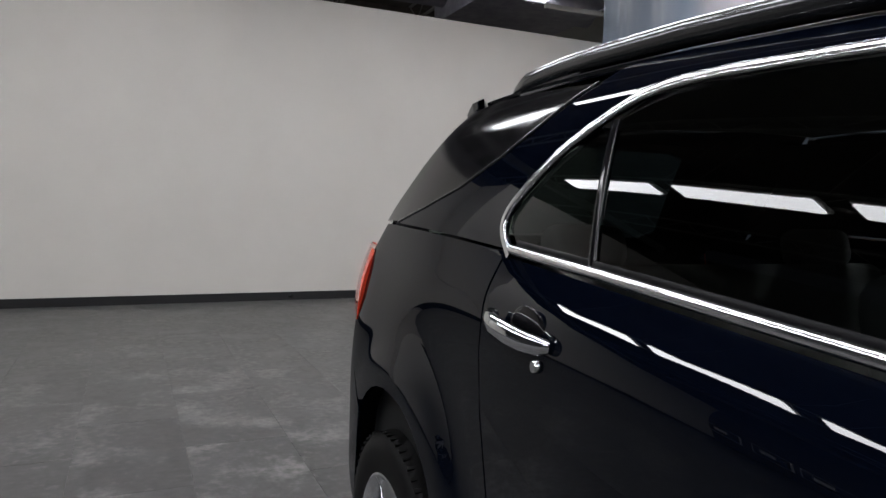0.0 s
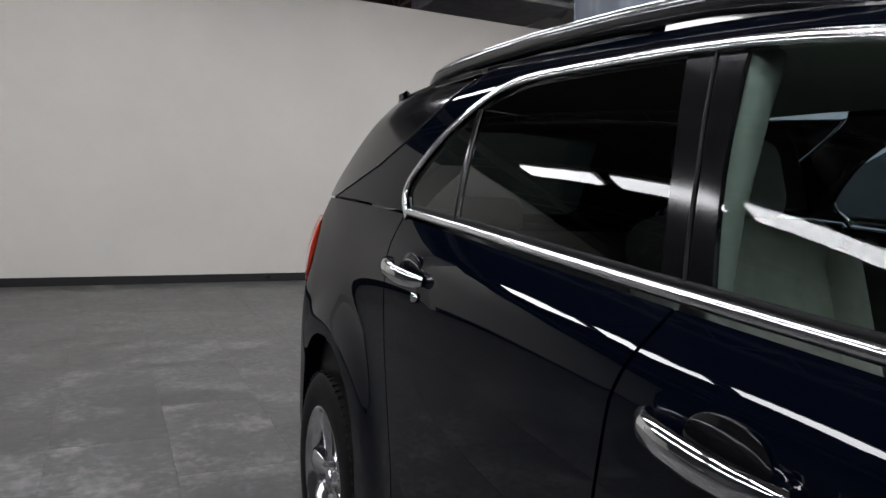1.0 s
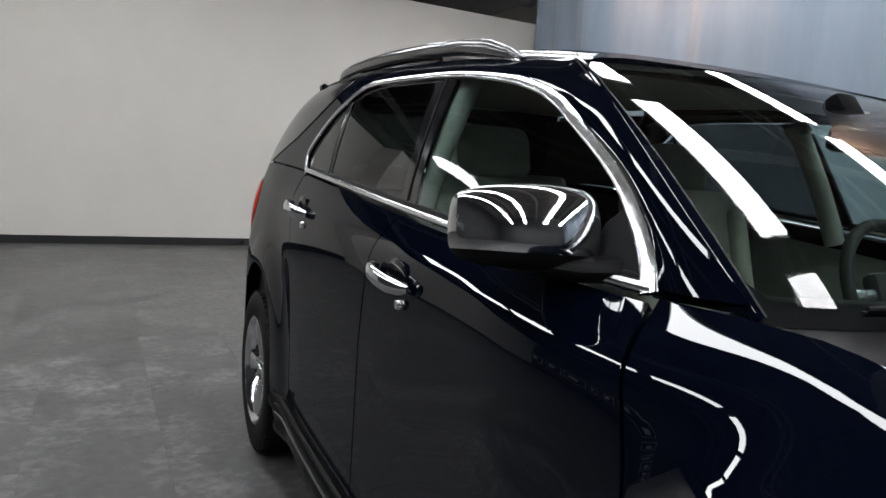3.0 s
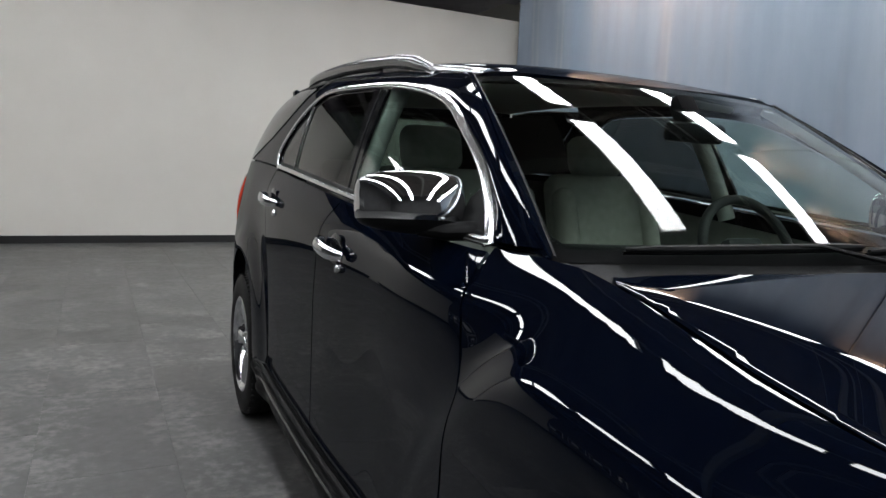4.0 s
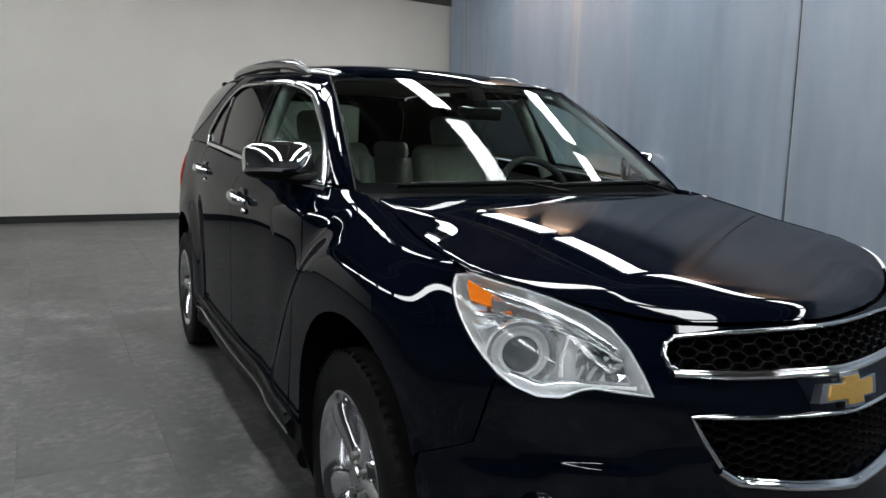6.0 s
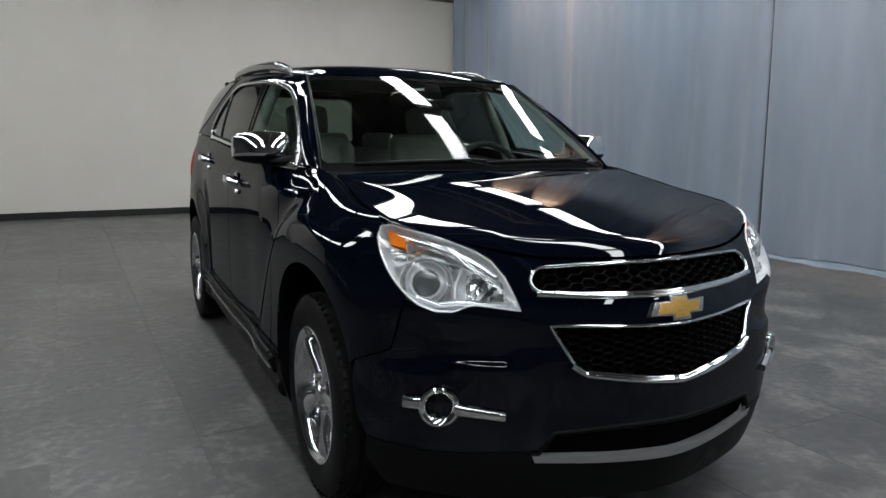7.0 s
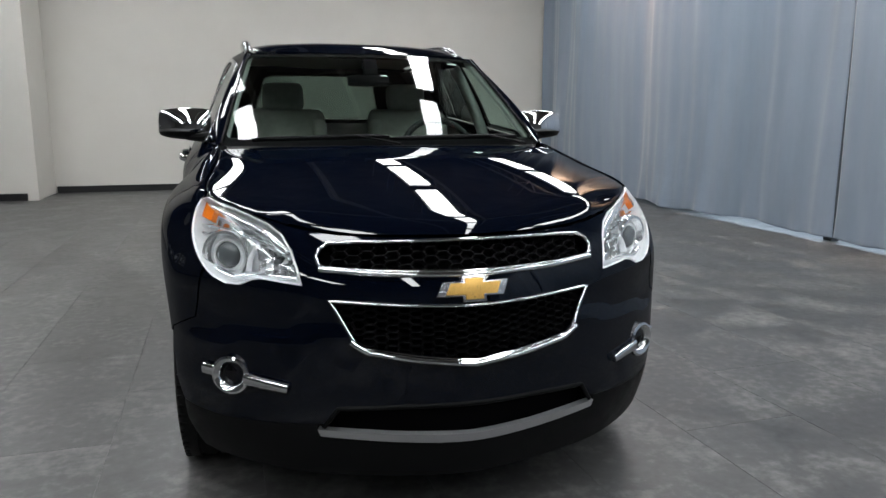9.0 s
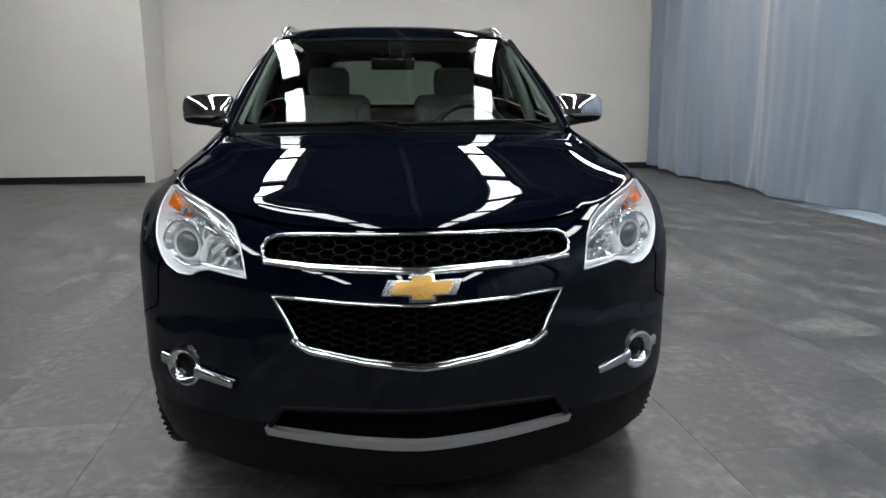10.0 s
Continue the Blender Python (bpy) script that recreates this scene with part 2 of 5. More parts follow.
def rounded(loop, passes=2, close=True):
    """Corner cutting, for soft outlines."""
    for _ in range(passes):
        out = []
        for a, b in zip(loop, loop[1:] + (loop[:1] if close else [])):
            out += [(a[0] * .75 + b[0] * .25, a[1] * .75 + b[1] * .25), (a[0] * .25 + b[0] * .75, a[1] * .25 + b[1] * .75)]
        loop = out if close else [loop[0]] + out + [loop[-1]]
    return loop


def frame_at(surf, u, v, e=2e-3):
    p = Vector(surf(u, v))
    du, dv = Vector(surf(u + e, v)) - Vector(surf(u - e, v)), Vector(surf(u, v + e)) - Vector(surf(u, v - e))
    return p, du.cross(dv).normalized()


def skin(name, loops, surf, mat, parent, cell=.03, depth=.012, lift=0.0, side=1, label="", scale=(1, 1)):
    """A sheet of a surface inside closed outlines (later ones are holes), with edges turned in and true normals.
    side -1 mirrors it to the other half. scale: how many metres the two parameters' units are."""
    k = Vector((scale[0], scale[1]))
    loops = [dense([(u * k.x, v * k.y) for u, v in loop], cell) for loop in loops]
    q = np.array([p for loop in loops for p in loop])
    lo, hi = q.min(0), q.max(0)
    gu, gv = np.meshgrid(np.arange(lo[0] + cell / 2, hi[0], cell), np.arange(lo[1] + cell / 2, hi[1], cell))
    grid = np.stack([gu.ravel(), gv.ravel()], 1)
    grid = grid[inside(grid, loops)]
    if len(grid):
        gap = np.min(np.hypot(grid[:, None, 0] - q[None, :, 0], grid[:, None, 1] - q[None, :, 1]), axis=1)
        grid = grid[gap > cell * .45]
    flat, edges, base = [], [], 0
    for loop in loops:
        flat += [Vector(p) for p in loop]
        edges += [(base + i, base + (i + 1) % len(loop)) for i in range(len(loop))]
        base += len(loop)
    flat += [Vector(p) for p in grid]
    verts, _, faces, *_ = geometry.delaunay_2d_cdt(flat, edges, [], 0, 1e-7)
    mids = np.array([np.mean([verts[i][:] for i in f], axis=0) for f in faces])
    keep = inside(mids, loops)
    faces = [tuple(f) for f, ok in zip(faces, keep) if ok]
    place, normal = [], []
    for v in verts:
        p, n = frame_at(surf, v.x / k.x, v.y / k.y)
        p = p + n * lift
        place.append(Vector((p.x * side, p.y, p.z)))
        normal.append(Vector((n.x * side, n.y, n.z)))
    out = []
    for f in faces:
        a, b, c = (place[i] for i in f[:3])
        turned = (b - a).cross(c - a).dot(normal[f[0]]) < 0
        out.append(f[::-1] if turned else f)
    if depth:
        used = {}
        for f in out:
            for a, b in zip(f, f[1:] + f[:1]):
                used[(a, b)] = True
        rim = [e for e in used if (e[1], e[0]) not in used]
        twin = {}
        mid = sum(place, Vector()) / len(place)
        for i in {i for e in rim for i in e}:
            for level in (0, 1):
                twin[(i, level)] = len(place)
                place.append(place[i] - normal[i] * depth * level)
                normal.append(normal[i])
        for a, b in rim:
            f = (twin[(b, 0)], twin[(a, 0)], twin[(a, 1)], twin[(b, 1)])
            out.append(f)
            fn = (place[f[1]] - place[f[0]]).cross(place[f[2]] - place[f[0]])
            if fn.length > 0:
                fn.normalize()
                for i in f:
                    normal[i] = fn
    me = bpy.data.meshes.new(name)
    me.from_pydata([p[:] for p in place], [], out)
    me.validate()
    me.polygons.foreach_set("use_smooth", [True] * len(me.polygons))
    if len(me.vertices) == len(normal):
        me.normals_split_custom_set_from_vertices([n[:] for n in normal])
    me.update()
    return part(name, me, mat, parent, label)


def molding(name, path, surf, mat, parent, width, height, lift=0.0, side=1, close=False, label="", steps=8, step=.025, flat=False):
    """A raised strip along a path on a surface, round or flat-topped in section."""
    path = dense(path, step, close)
    n, bm, rings = len(path), bmesh.new(), []
    pts = [frame_at(surf, *p) for p in path]
    for i, (p, nrm) in enumerate(pts):
        a, b = pts[(i - 1) % n if close else max(i - 1, 0)][0], pts[(i + 1) % n if close else min(i + 1, n - 1)][0]
        t = (b - a).normalized()
        across = nrm.cross(t).normalized()
        w = width(i / max(n - 1, 1)) if callable(width) else width
        ring = []
        for k in range(steps + 1):
            ang = math.pi * k / steps
            c, s = math.cos(ang), math.sin(ang)
            if flat:
                c, s = math.copysign(abs(c) ** .45, c), s ** .45
            v = p + nrm * (lift + height * s) + across * (w * .5 * c)
            ring.append(bm.verts.new((v.x * side, v.y, v.z)))
        rings.append(ring)
    for i in range(n if close else n - 1):
        a, b = rings[i], rings[(i + 1) % n]
        for k in range(steps):
            bm.faces.new((a[k], a[k + 1], b[k + 1], b[k]))
    if not close:
        bm.faces.new(rings[0])
        bm.faces.new(rings[-1])
    bmesh.ops.recalc_face_normals(bm, faces=bm.faces)
    return part(name, bm, mat, parent, label)

# ---- the car's surfaces: y runs back from the front axle, z up, x is half width ----
def spline(knots):
    """A natural cubic through (position, value) knots, straight beyond its ends."""
    px, pv = np.array([k[0] for k in knots], float), np.array([k[1] for k in knots], float)
    n, h = len(px), np.diff(px)
    a, b = np.eye(n), np.zeros(n)
    for i in range(1, n - 1):
        a[i, i - 1:i + 2] = h[i - 1], 2 * (h[i - 1] + h[i]), h[i]
        b[i] = 6 * ((pv[i + 1] - pv[i]) / h[i] - (pv[i] - pv[i - 1]) / h[i - 1])
    m = np.linalg.solve(a, b)

    def f(x):
        i = min(max(int(np.searchsorted(px, x)) - 1, 0), n - 2)
        if x < px[0]:
            return pv[0] + (x - px[0]) * ((pv[1] - pv[0]) / h[0] - h[0] * m[1] / 6)
        if x > px[-1]:
            return pv[-1] + (x - px[-1]) * ((pv[-1] - pv[-2]) / h[-1] + h[-1] * m[-2] / 6)
        u, w = px[i + 1] - x, x - px[i]
        return (m[i] * u ** 3 + m[i + 1] * w ** 3) / (6 * h[i]) + (pv[i] / h[i] - m[i] * h[i] / 6) * u + (pv[i + 1] / h[i] - m[i + 1] * h[i] / 6) * w
    return f


def ease(a, b, x):
    t = min(max((x - a) / (b - a), 0.0), 1.0)
    return t * t * (3 - 2 * t)


# the body's outline from above, from the middle of the nose round the corner and along the side to the tail
PLAN = [(0, -.885), (.10, -.866), (.22, -.838), (.37, -.79), (.50, -.735), (.62, -.66), (.725, -.57), (.812, -.455), (.862, -.30),
        (.880, -.15), (.886, 0), (.889, .3), (.89, .8), (.89, 1.5), (.89, 2.2), (.889, 2.75), (.877, 3.1), (.848, 3.34), (.79, 3.54), (.68, 3.69), (.5, 3.79), (.25, 3.825), (0, 3.835)]


def plan_curve():
    d = [0.0]
    for p, q in zip(PLAN, PLAN[1:]):
        d.append(d[-1] + math.dist(p, q))
    at_axle = d[10]
    d = [v - at_axle for v in d]
    return spline([(s, p[0]) for s, p in zip(d, PLAN)]), spline([(s, p[1]) for s, p in zip(d, PLAN)]), d[0], d[-1]


plan_x, plan_y, S_NOSE, S_TAIL = plan_curve()
WHEELBASE, AXLE_Z = 2.857, 0.355
belt_z = spline([(-.6, .93), (-.35, .995), (0, 1.075), (.284, 1.125), (.5, 1.132), (1.0, 1.16), (1.5, 1.195), (2.0, 1.232), (2.35, 1.255), (2.8, 1.275), (3.3, 1.28), (3.8, 1.26)])
rim_z = spline([(S_NOSE, .902), (-1.15, .903), (-1.0, .908), (-.85, .929), (-.7, .962), (-.55, .990), (-.4, 1.009), (-.25, 1.028), (-.1, 1.050), (0, 1.070), (.15, 1.100), (.284, 1.122), (.5, 1.132), (1.0, 1.16), (1.5, 1.195), (2.0, 1.232), (2.35, 1.255), (2.8, 1.275), (3.3, 1.28), (3.8, 1.26), (S_TAIL, 1.2)])
rim_in = spline([(S_NOSE, .10), (-1.1, .10), (-.85, .10), (-.62, .105), (-.42, .128), (-.1, .175), (.2, .20), (.35, .185), (.5, .148), (.8, .112), (1.2, .094), (2.35, .084), (3.0, .085), (3.5, .10), (S_TAIL, .1)])
low_z0 = spline([(S_NOSE, .61), (-1.0, .64), (-.74, .70), (-.4, .72), (.5, .70), (2.4, .72), (3.2, .70), (S_TAIL, .65)])


def soft(a, b, x):
    """A step with no break in its curvature."""
    t = min(max((x - a) / (b - a), 0.0), 1.0)
    return t ** 3 * (10 - 15 * t + 6 * t * t)


# the crest of the front flare: it rises steeply at the door, then runs forward over the wheel and sinks towards the lamp
crest_z = spline([(-.62, .40), (-.55, .60), (-.48, .755), (-.42, .835), (-.34, .892), (-.24, .926), (-.1, .952), (.08, .968), (.18, .966), (.26, .940), (.34, .885), (.42, .805), (.50, .70), (.60, .54), (.75, .3)])


def over_crest(s, z):
    """Height above the crest, square to it and softened into a tight roll."""
    lean = (crest_z(s + .01) - crest_z(s - .01)) / .02
    h = (z - crest_z(s)) / math.sqrt(1 + lean * lean)
    w = .016
    return h if h > .4 else w * math.log1p(math.exp(h / w))


def front_deep(s):
    return .010 + .074 * math.exp(-((s - .05) / .42) ** 2)


def hollow(s, z):
    """Doors lie behind the flares of the arches."""
    flare = 1 / (1 + math.exp((math.hypot(s - WHEELBASE, z - AXLE_Z) - .575) / .026))
    rear = .012 * soft(.5, 1.1, s) + .036 * math.exp(-((s - 2.65) / .42) ** 2)
    return rear * (1 - flare) * soft(.4, 1.0, s) * (1 - soft(3.0, 3.5, s))


def inset(s, z):
    """How far the body's skin lies inside the outline."""
    z0, z1 = low_z0(s), rim_z(s)
    full = max(rim_in(s) - hollow(s, z1), .02)
    # nose corners and tail roll in smoothly
    d = full * ((z - z0) / (z1 - z0)) ** 2.2 if z > z0 else 0.0
    kw = soft(-.56, -.20, s)
    if 0 < kw and s < .6:
        # the wing: an upright flare up to its crest, then a hollowed slope up to the bonnet
        low = .010 * max(0.0, (z - .72) / .25) ** 2 if z < .97 else .010
        r = over_crest(s, z) / over_crest(s, z1)
        rise = .8 * r ** .75 + .2 * min(r, 1.3) ** 10
        d = d * (1 - kw) + (low + (rim_in(s) - .010) * rise) * kw
    k = soft(.10, .52, s) * (1 - soft(2.5, 3.2, s))
    if k > 0:
        # doors stand upright and break at a shoulder
        deep = front_deep(s) * (1 - soft(.8, 1.4, s))
        top = max(full - deep * (1 - math.exp(-over_crest(s, z1) / .05)), .02)
        h = .09
        q = z - (z1 - h)
        shoulder = top * (q + math.sqrt(q * q + .0014)) / (h + math.sqrt(h * h + .0014))
        d = d * (1 - k) + (shoulder + deep * (1 - math.exp(-over_crest(s, z) / .05))) * k
    if z < .46:
        d += .75 * (.46 - z) ** 2
    ledge = .016 * soft(.606, .650, z + .1 * (s + .8)) * soft(-1.22, -.86, s) * (1 - soft(-.66, -.44, s)) * (1 - soft(.66, .80, z))
    return d + hollow(s, z) + ledge


def body(s, z):
    d = inset(s, z)
    e = 1e-3
    tx, ty = plan_x(s + e) - plan_x(s - e), plan_y(s + e) - plan_y(s - e)
    k = math.hypot(tx, ty)
    return (plan_x(s) - d * ty / k, plan_y(s) + d * tx / k, z)


# the glasshouse's side, above the waist
ROLL = .034
cant_x = spline([(.2, .49), (.6, .527), (1.0, .567), (1.3, .606), (1.8, .64), (2.5, .652), (3.0, .638), (3.5, .58)])
cant_z = spline([(.2, 1.52), (.6, 1.525), (1.0, 1.540), (1.3, 1.570), (1.8, 1.603), (2.1, 1.620), (2.5, 1.630), (2.85, 1.626), (3.2, 1.604), (3.5, 1.575)])
glass_top = spline([(.4, 1.0), (.6, 1.23), (.755, 1.336), (.982, 1.451), (1.11, 1.491), (1.27, 1.519), (1.46, 1.538), (1.74, 1.549), (1.94, 1.554), (2.2, 1.54), (2.6, 1.52), (3.2, 1.46)])
pillar_front = spline([(1.126, .36), (1.221, .493), (1.313, .628), (1.4, .765), (1.484, .905), (1.538, 1.0)])
pillar_back = spline([(1.13, .516), (1.17, .54), (1.222, .59), (1.281, .662), (1.336, .755), (1.383, .85), (1.451, .982), (1.491, 1.11)])


def waist_x(y):
    return body(y, belt_z(y))[0]


def glasshouse(y, z):
    b = belt_z(y)
    c = cant_z(y)
    t = (z - b) / (c - b)
    x = waist_x(y) * (1 - t) + cant_x(y) * t + .07 * ease(.3, 1.3, y) * t * (1 - t)
    # the roof's edge turns over above the panes
    g = glass_top(y) + .004
    if z > g and y > .9:
        x -= ROLL * ((z - g) / (c - g)) ** 2 * soft(.9, 1.15, y)
    return (x, y, z)


def pillar(h, z):
    """The rounded screen pillar, h from 0 at the screen to 1 at the side window."""
    y = pillar_front(z) + h * (pillar_back(z) - pillar_front(z))
    x = glasshouse(y, z)[0]
    return (x + .05 * h * (1 - h) * (1 - soft(1.40, 1.51, z)) + .001, y, z)


# bonnet, roof and windscreen
def nose_edge(u):
    """The bonnet's edge, u metres round from the middle of the nose."""
    a = abs(u)
    x = body(S_NOSE + a, rim_z(S_NOSE + a))[0] - body(S_NOSE, .9)[0] * max(0.0, 1 - a / .3) ** 2
    return x, body(S_NOSE + math.hypot(a, .07), rim_z(S_NOSE + a))[1], rim_z(S_NOSE + a)


RIM = [nose_edge(i * .02) for i in range(-8, 96)]
RIM_XY = np.array([(p[0] if i >= 8 else -abs(p[0]), p[1]) for i, p in enumerate(RIM)])
RIM_ZS = np.array([p[2] for p in RIM])


def bonnet_middle(y):
    """The bonnet's long fall from the cowl, ever steeper, to the crease above the grille."""
    d = .22 - y
    return 1.134 - .090 * d - .116 * d * d


def bonnet_raw(x, y):
    """A flat top between two ridges that run from the grille's corners to the screen's, a bevel outside them and a lip at the nose."""
    p = np.array((abs(x), y))
    a, b = RIM_XY[:-1], RIM_XY[1:]
    ab = b - a
    t = np.clip(((p - a) * ab).sum(1) / (ab * ab).sum(1), 0, 1)
    off = p - (a + ab * t[:, None])
    gap = np.hypot(off[:, 0], off[:, 1])
    i = int(np.argmin(gap))
    far = gap[i] if ab[i, 0] * off[i, 1] - ab[i, 1] * off[i, 0] > 0 else -gap[i]
    low = RIM_ZS[i] * (1 - t[i]) + RIM_ZS[i + 1] * t[i] + .42 * far + .028 * (1 - math.exp(-max(far, -.03) / .022))
    top = bonnet_middle(y) - .014 * (x / .5) ** 2
    along = max(y, -.62)
    ex, ez = float(np.interp(along, RIM_XY[8:, 1], RIM_XY[8:, 0])), float(np.interp(along, RIM_XY[8:, 1], RIM_ZS[8:]))
    ridge = min(.42 + .25 * (along + .72) / .92, ex - .05)
    drop = bonnet_middle(along) - .014 * (ex / .5) ** 2 - ez
    w = .10
    u = (abs(x) - ridge) / (ex - ridge)
    top -= drop * math.log1p(math.exp(min(u, 9) / w)) / math.log1p(math.exp(1 / w))
    k = .009
    h = max(k - abs(top - low), 0.0) / k
    return min(top, low) - h * h * k / 4


# the bonnet as a smooth uniform B-spline sheet over those heights
NET, NET_Y0 = .01, -.85
NET_Z = np.array([[bonnet_raw(i * NET, NET_Y0 + j * NET) for j in range(124)] for i in range(-2, 82)])


def bonnet(x, y):
    u, v = abs(x) / NET + 2, (y - NET_Y0) / NET
    i, j = min(max(int(u), 1), 81), min(max(int(v), 1), 121)
    w = []
    for t in (u - i, v - j):
        w.append(np.array([(1 - t) ** 3, 3 * t ** 3 - 6 * t * t + 4, -3 * t ** 3 + 3 * t * t + 3 * t + 1, t ** 3]) / 6)
    return (x, y, float(w[0] @ NET_Z[i - 1:i + 3, j - 1:j + 3] @ w[1]))


roof_mid = spline([(.7, 1.455), (.957, 1.548), (1.1, 1.590), (1.3, 1.627), (1.5, 1.644), (1.8, 1.656), (2.2, 1.664), (2.6, 1.666), (3.2, 1.648), (3.6, 1.617)])


def roof(x, y):
    k = abs(x) / (cant_x(y) - ROLL)
    return (x, y, roof_mid(y) - (roof_mid(y) - cant_z(y)) * (.55 * k ** 2.4 + .45 * k ** 14))


def windscreen(u, v):
    """u from -1 to 1 across, v from 0 at the cowl to 1 at the roof."""
    x = u * (.668 * (1 - v) + .545 * v)
    y0, y1 = .22 + .14 * u * u, .955 + .045 * abs(u) ** 2.5
    z0, z1 = 1.132 - .006 * u * u, 1.549 - .011 * abs(u) ** 2.6
    bow = .05 * v * (1 - v) * 2 * (1 - .5 * u * u)
    return (x, y0 * (1 - v) + y1 * v - .55 * bow, z0 * (1 - v) + z1 * v + .83 * bow)


def front(u, z):
    """The nose's skin, u metres round from the middle, to either side, rounded where the halves meet."""
    a = abs(u)
    x = body(S_NOSE + a, z)[0] - body(S_NOSE, z)[0] * max(0.0, 1 - a / .3) ** 2
    return (x if u >= 0 else -x, body(S_NOSE + math.hypot(a, .07), z)[1], z)

# ---- the room ----
WALL_Y, WALL_SLOPE, WALL_TOP = 10.5, .05, 3.99


def slab(name, corners, z0, z1, mat, kind="structure", label="", category="", parent=None):
    """An upright prism over a plan outline."""
    bm = bmesh.new()
    low = [bm.verts.new((x, y, z0)) for x, y in corners]
    high = [bm.verts.new((x, y, z1)) for x, y in corners]
    n = len(corners)
    for i in range(n):
        bm.faces.new((low[i], low[(i + 1) % n], high[(i + 1) % n], high[i]))
    bm.faces.new(high)
    bm.faces.new(low[::-1])
    bmesh.ops.recalc_face_normals(bm, faces=bm.faces)
    return tagged(part(name, bm, mat, parent, smooth=False), label, category, kind=kind)


def wall_at(x):
    return WALL_Y + WALL_SLOPE * x


slab("wall_back", [(-4.6, wall_at(-4.6)), (5.6, wall_at(5.6)), (5.6, wall_at(5.6) + .15), (-4.6, wall_at(-4.6) + .15)], 0, WALL_TOP, wall_paint, label="tall warm white painted partition wall behind the car", category="wall")
slab("baseboard_back", [(-3.66, wall_at(-3.66) - .012), (5.6, wall_at(5.6) - .012), (5.6, wall_at(5.6) - .001), (-3.66, wall_at(-3.66) - .001)], 0, .11, cove, label="black rubber cove base along the white wall", category="baseboard")
slab("wall_return", [(-9.0, 9.12), (-3.68, 9.20), (-3.68, 10.3), (-9.0, 10.3)], 0, WALL_TOP, wall_paint, label="warm white wall block that stands forward of the back wall", category="wall")
slab("trim_corner", [(-3.80, 9.185), (-3.655, 9.188), (-3.655, 9.42), (-3.679, 9.42), (-3.679, 9.2), (-3.80, 9.199)], 0, WALL_TOP, wall_paint, label="pale corner trim on the forward wall's end", category="trim")
slab("baseboard_return", [(-9.0, 9.105), (-3.805, 9.183), (-3.805, 9.195), (-9.0, 9.118)], 0, .11, cove, label="black rubber cove base along the forward wall", category="baseboard")
slab("wall_side", [(-9.15, -9.0), (-9.0, -9.0), (-9.0, 11.0), (-9.15, 11.0)], 0, WALL_TOP + 1.6, wall_shade, label="long side wall with its dimness put into the grey", category="wall")
slab("baseboard_side", [(-8.999, -9.0), (-8.985, -9.0), (-8.985, 9.1), (-8.999, 9.1)], 0, .11, cove, label="black rubber cove base along the side wall", category="baseboard")
# added behind the camera, in the same darkened colour
slab("wall_front", [(-9.15, -9.15), (7.2, -9.15), (7.2, -9.0), (-9.15, -9.0)], 0, 6.2, wall_shade, label="unseen front wall with its dimness put into the grey", category="wall")
slab("wall_curtain_side", [(7.0, -9.0), (7.15, -9.0), (7.15, 18.0), (7.0, 18.0)], 0, 6.2, wall_paint, label="plain wall behind the curtain", category="wall")
# two walls added to close the space beyond the partition, in the deck's dark colour
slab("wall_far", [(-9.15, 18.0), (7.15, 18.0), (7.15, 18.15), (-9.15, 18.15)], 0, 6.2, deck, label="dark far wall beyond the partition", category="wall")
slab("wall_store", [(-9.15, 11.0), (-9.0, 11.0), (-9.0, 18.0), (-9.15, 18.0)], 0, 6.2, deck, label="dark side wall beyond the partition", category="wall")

# ceiling: dark deck on pale joists, all one mesh
bm = bmesh.new()
add_box(bm, (-1, 4.5, 6.25), (16.4, 27.4, .1))
tagged(part("ceiling", bm, deck, smooth=False), "dark open roof deck high above the room", "ceiling", kind="structure")


def joist(x, y0, y1, z):
    """A pale steel bar joist: two chords with a zigzag of round bar between them."""
    bm = bmesh.new()
    for dz in (0, .42):
        add_box(bm, (x, (y0 + y1) / 2, z + dz), (.075, y1 - y0, .03))
    n = round((y1 - y0) / .55)
    for i in range(n):
        a, b = y0 + (y1 - y0) * i / n, y0 + (y1 - y0) * (i + 1) / n
        add_tube(bm, [(x, a, z + (.42 if i % 2 else 0)), (x, b, z + (0 if i % 2 else .42))], .014, 6)
    return part("roof_joist", bm, steel_pale, smooth=False)


for i in range(8):
    tagged(joist(-7.6 + 2.0 * i, -8.9, 17.9, 5.765), "pale painted steel bar joist under the roof", "joist", "roof joists")
for y in (2.0, 11.9, 14.6):
    tagged(part("roof_beam", box((-1, y, 5.64), (16, .16, .22), .01), steel_pale), "pale steel beam across the roof", "beam", "roof beams")
def hung_duct(name, bm, straps, label):
    for x, y, z in straps:
        add_tube(bm, [(x, y, z), (x, y, 6.2)], .012, 6)
    return tagged(part(name, bm, duct), label, "duct")


hung_duct("air_duct", moved(lathe([(-8, .28), (6.5, .28), (6.5, .27), (-8, .27)], 28, "x"), pose(0, 13.2, 5.2)), [(x, 13.2, 5.45) for x in (-6, -2, 2, 6)], "round galvanised air duct under the roof")
hung_duct("duct_wrap", box((4.6, 12.6, 4.95), (2.4, 2.2, .5), .06), [(x, y, 5.1) for x in (3.6, 5.6) for y in (11.9, 13.4)], "pale wrapped square air duct above the partition")
for k, (x, y) in enumerate(((2.4, 11.6), (1.1, 12.4), (3.2, 12.2))):
    tagged(part("conduit", tube([(x - 3, y, 5.735), (x, y, 5.735), (x + .1, y, 5.7), (x + .12, y, 4.8)], .018, 8), steel_pale), "thin pale electrical conduit under the roof", "conduit", "conduits")
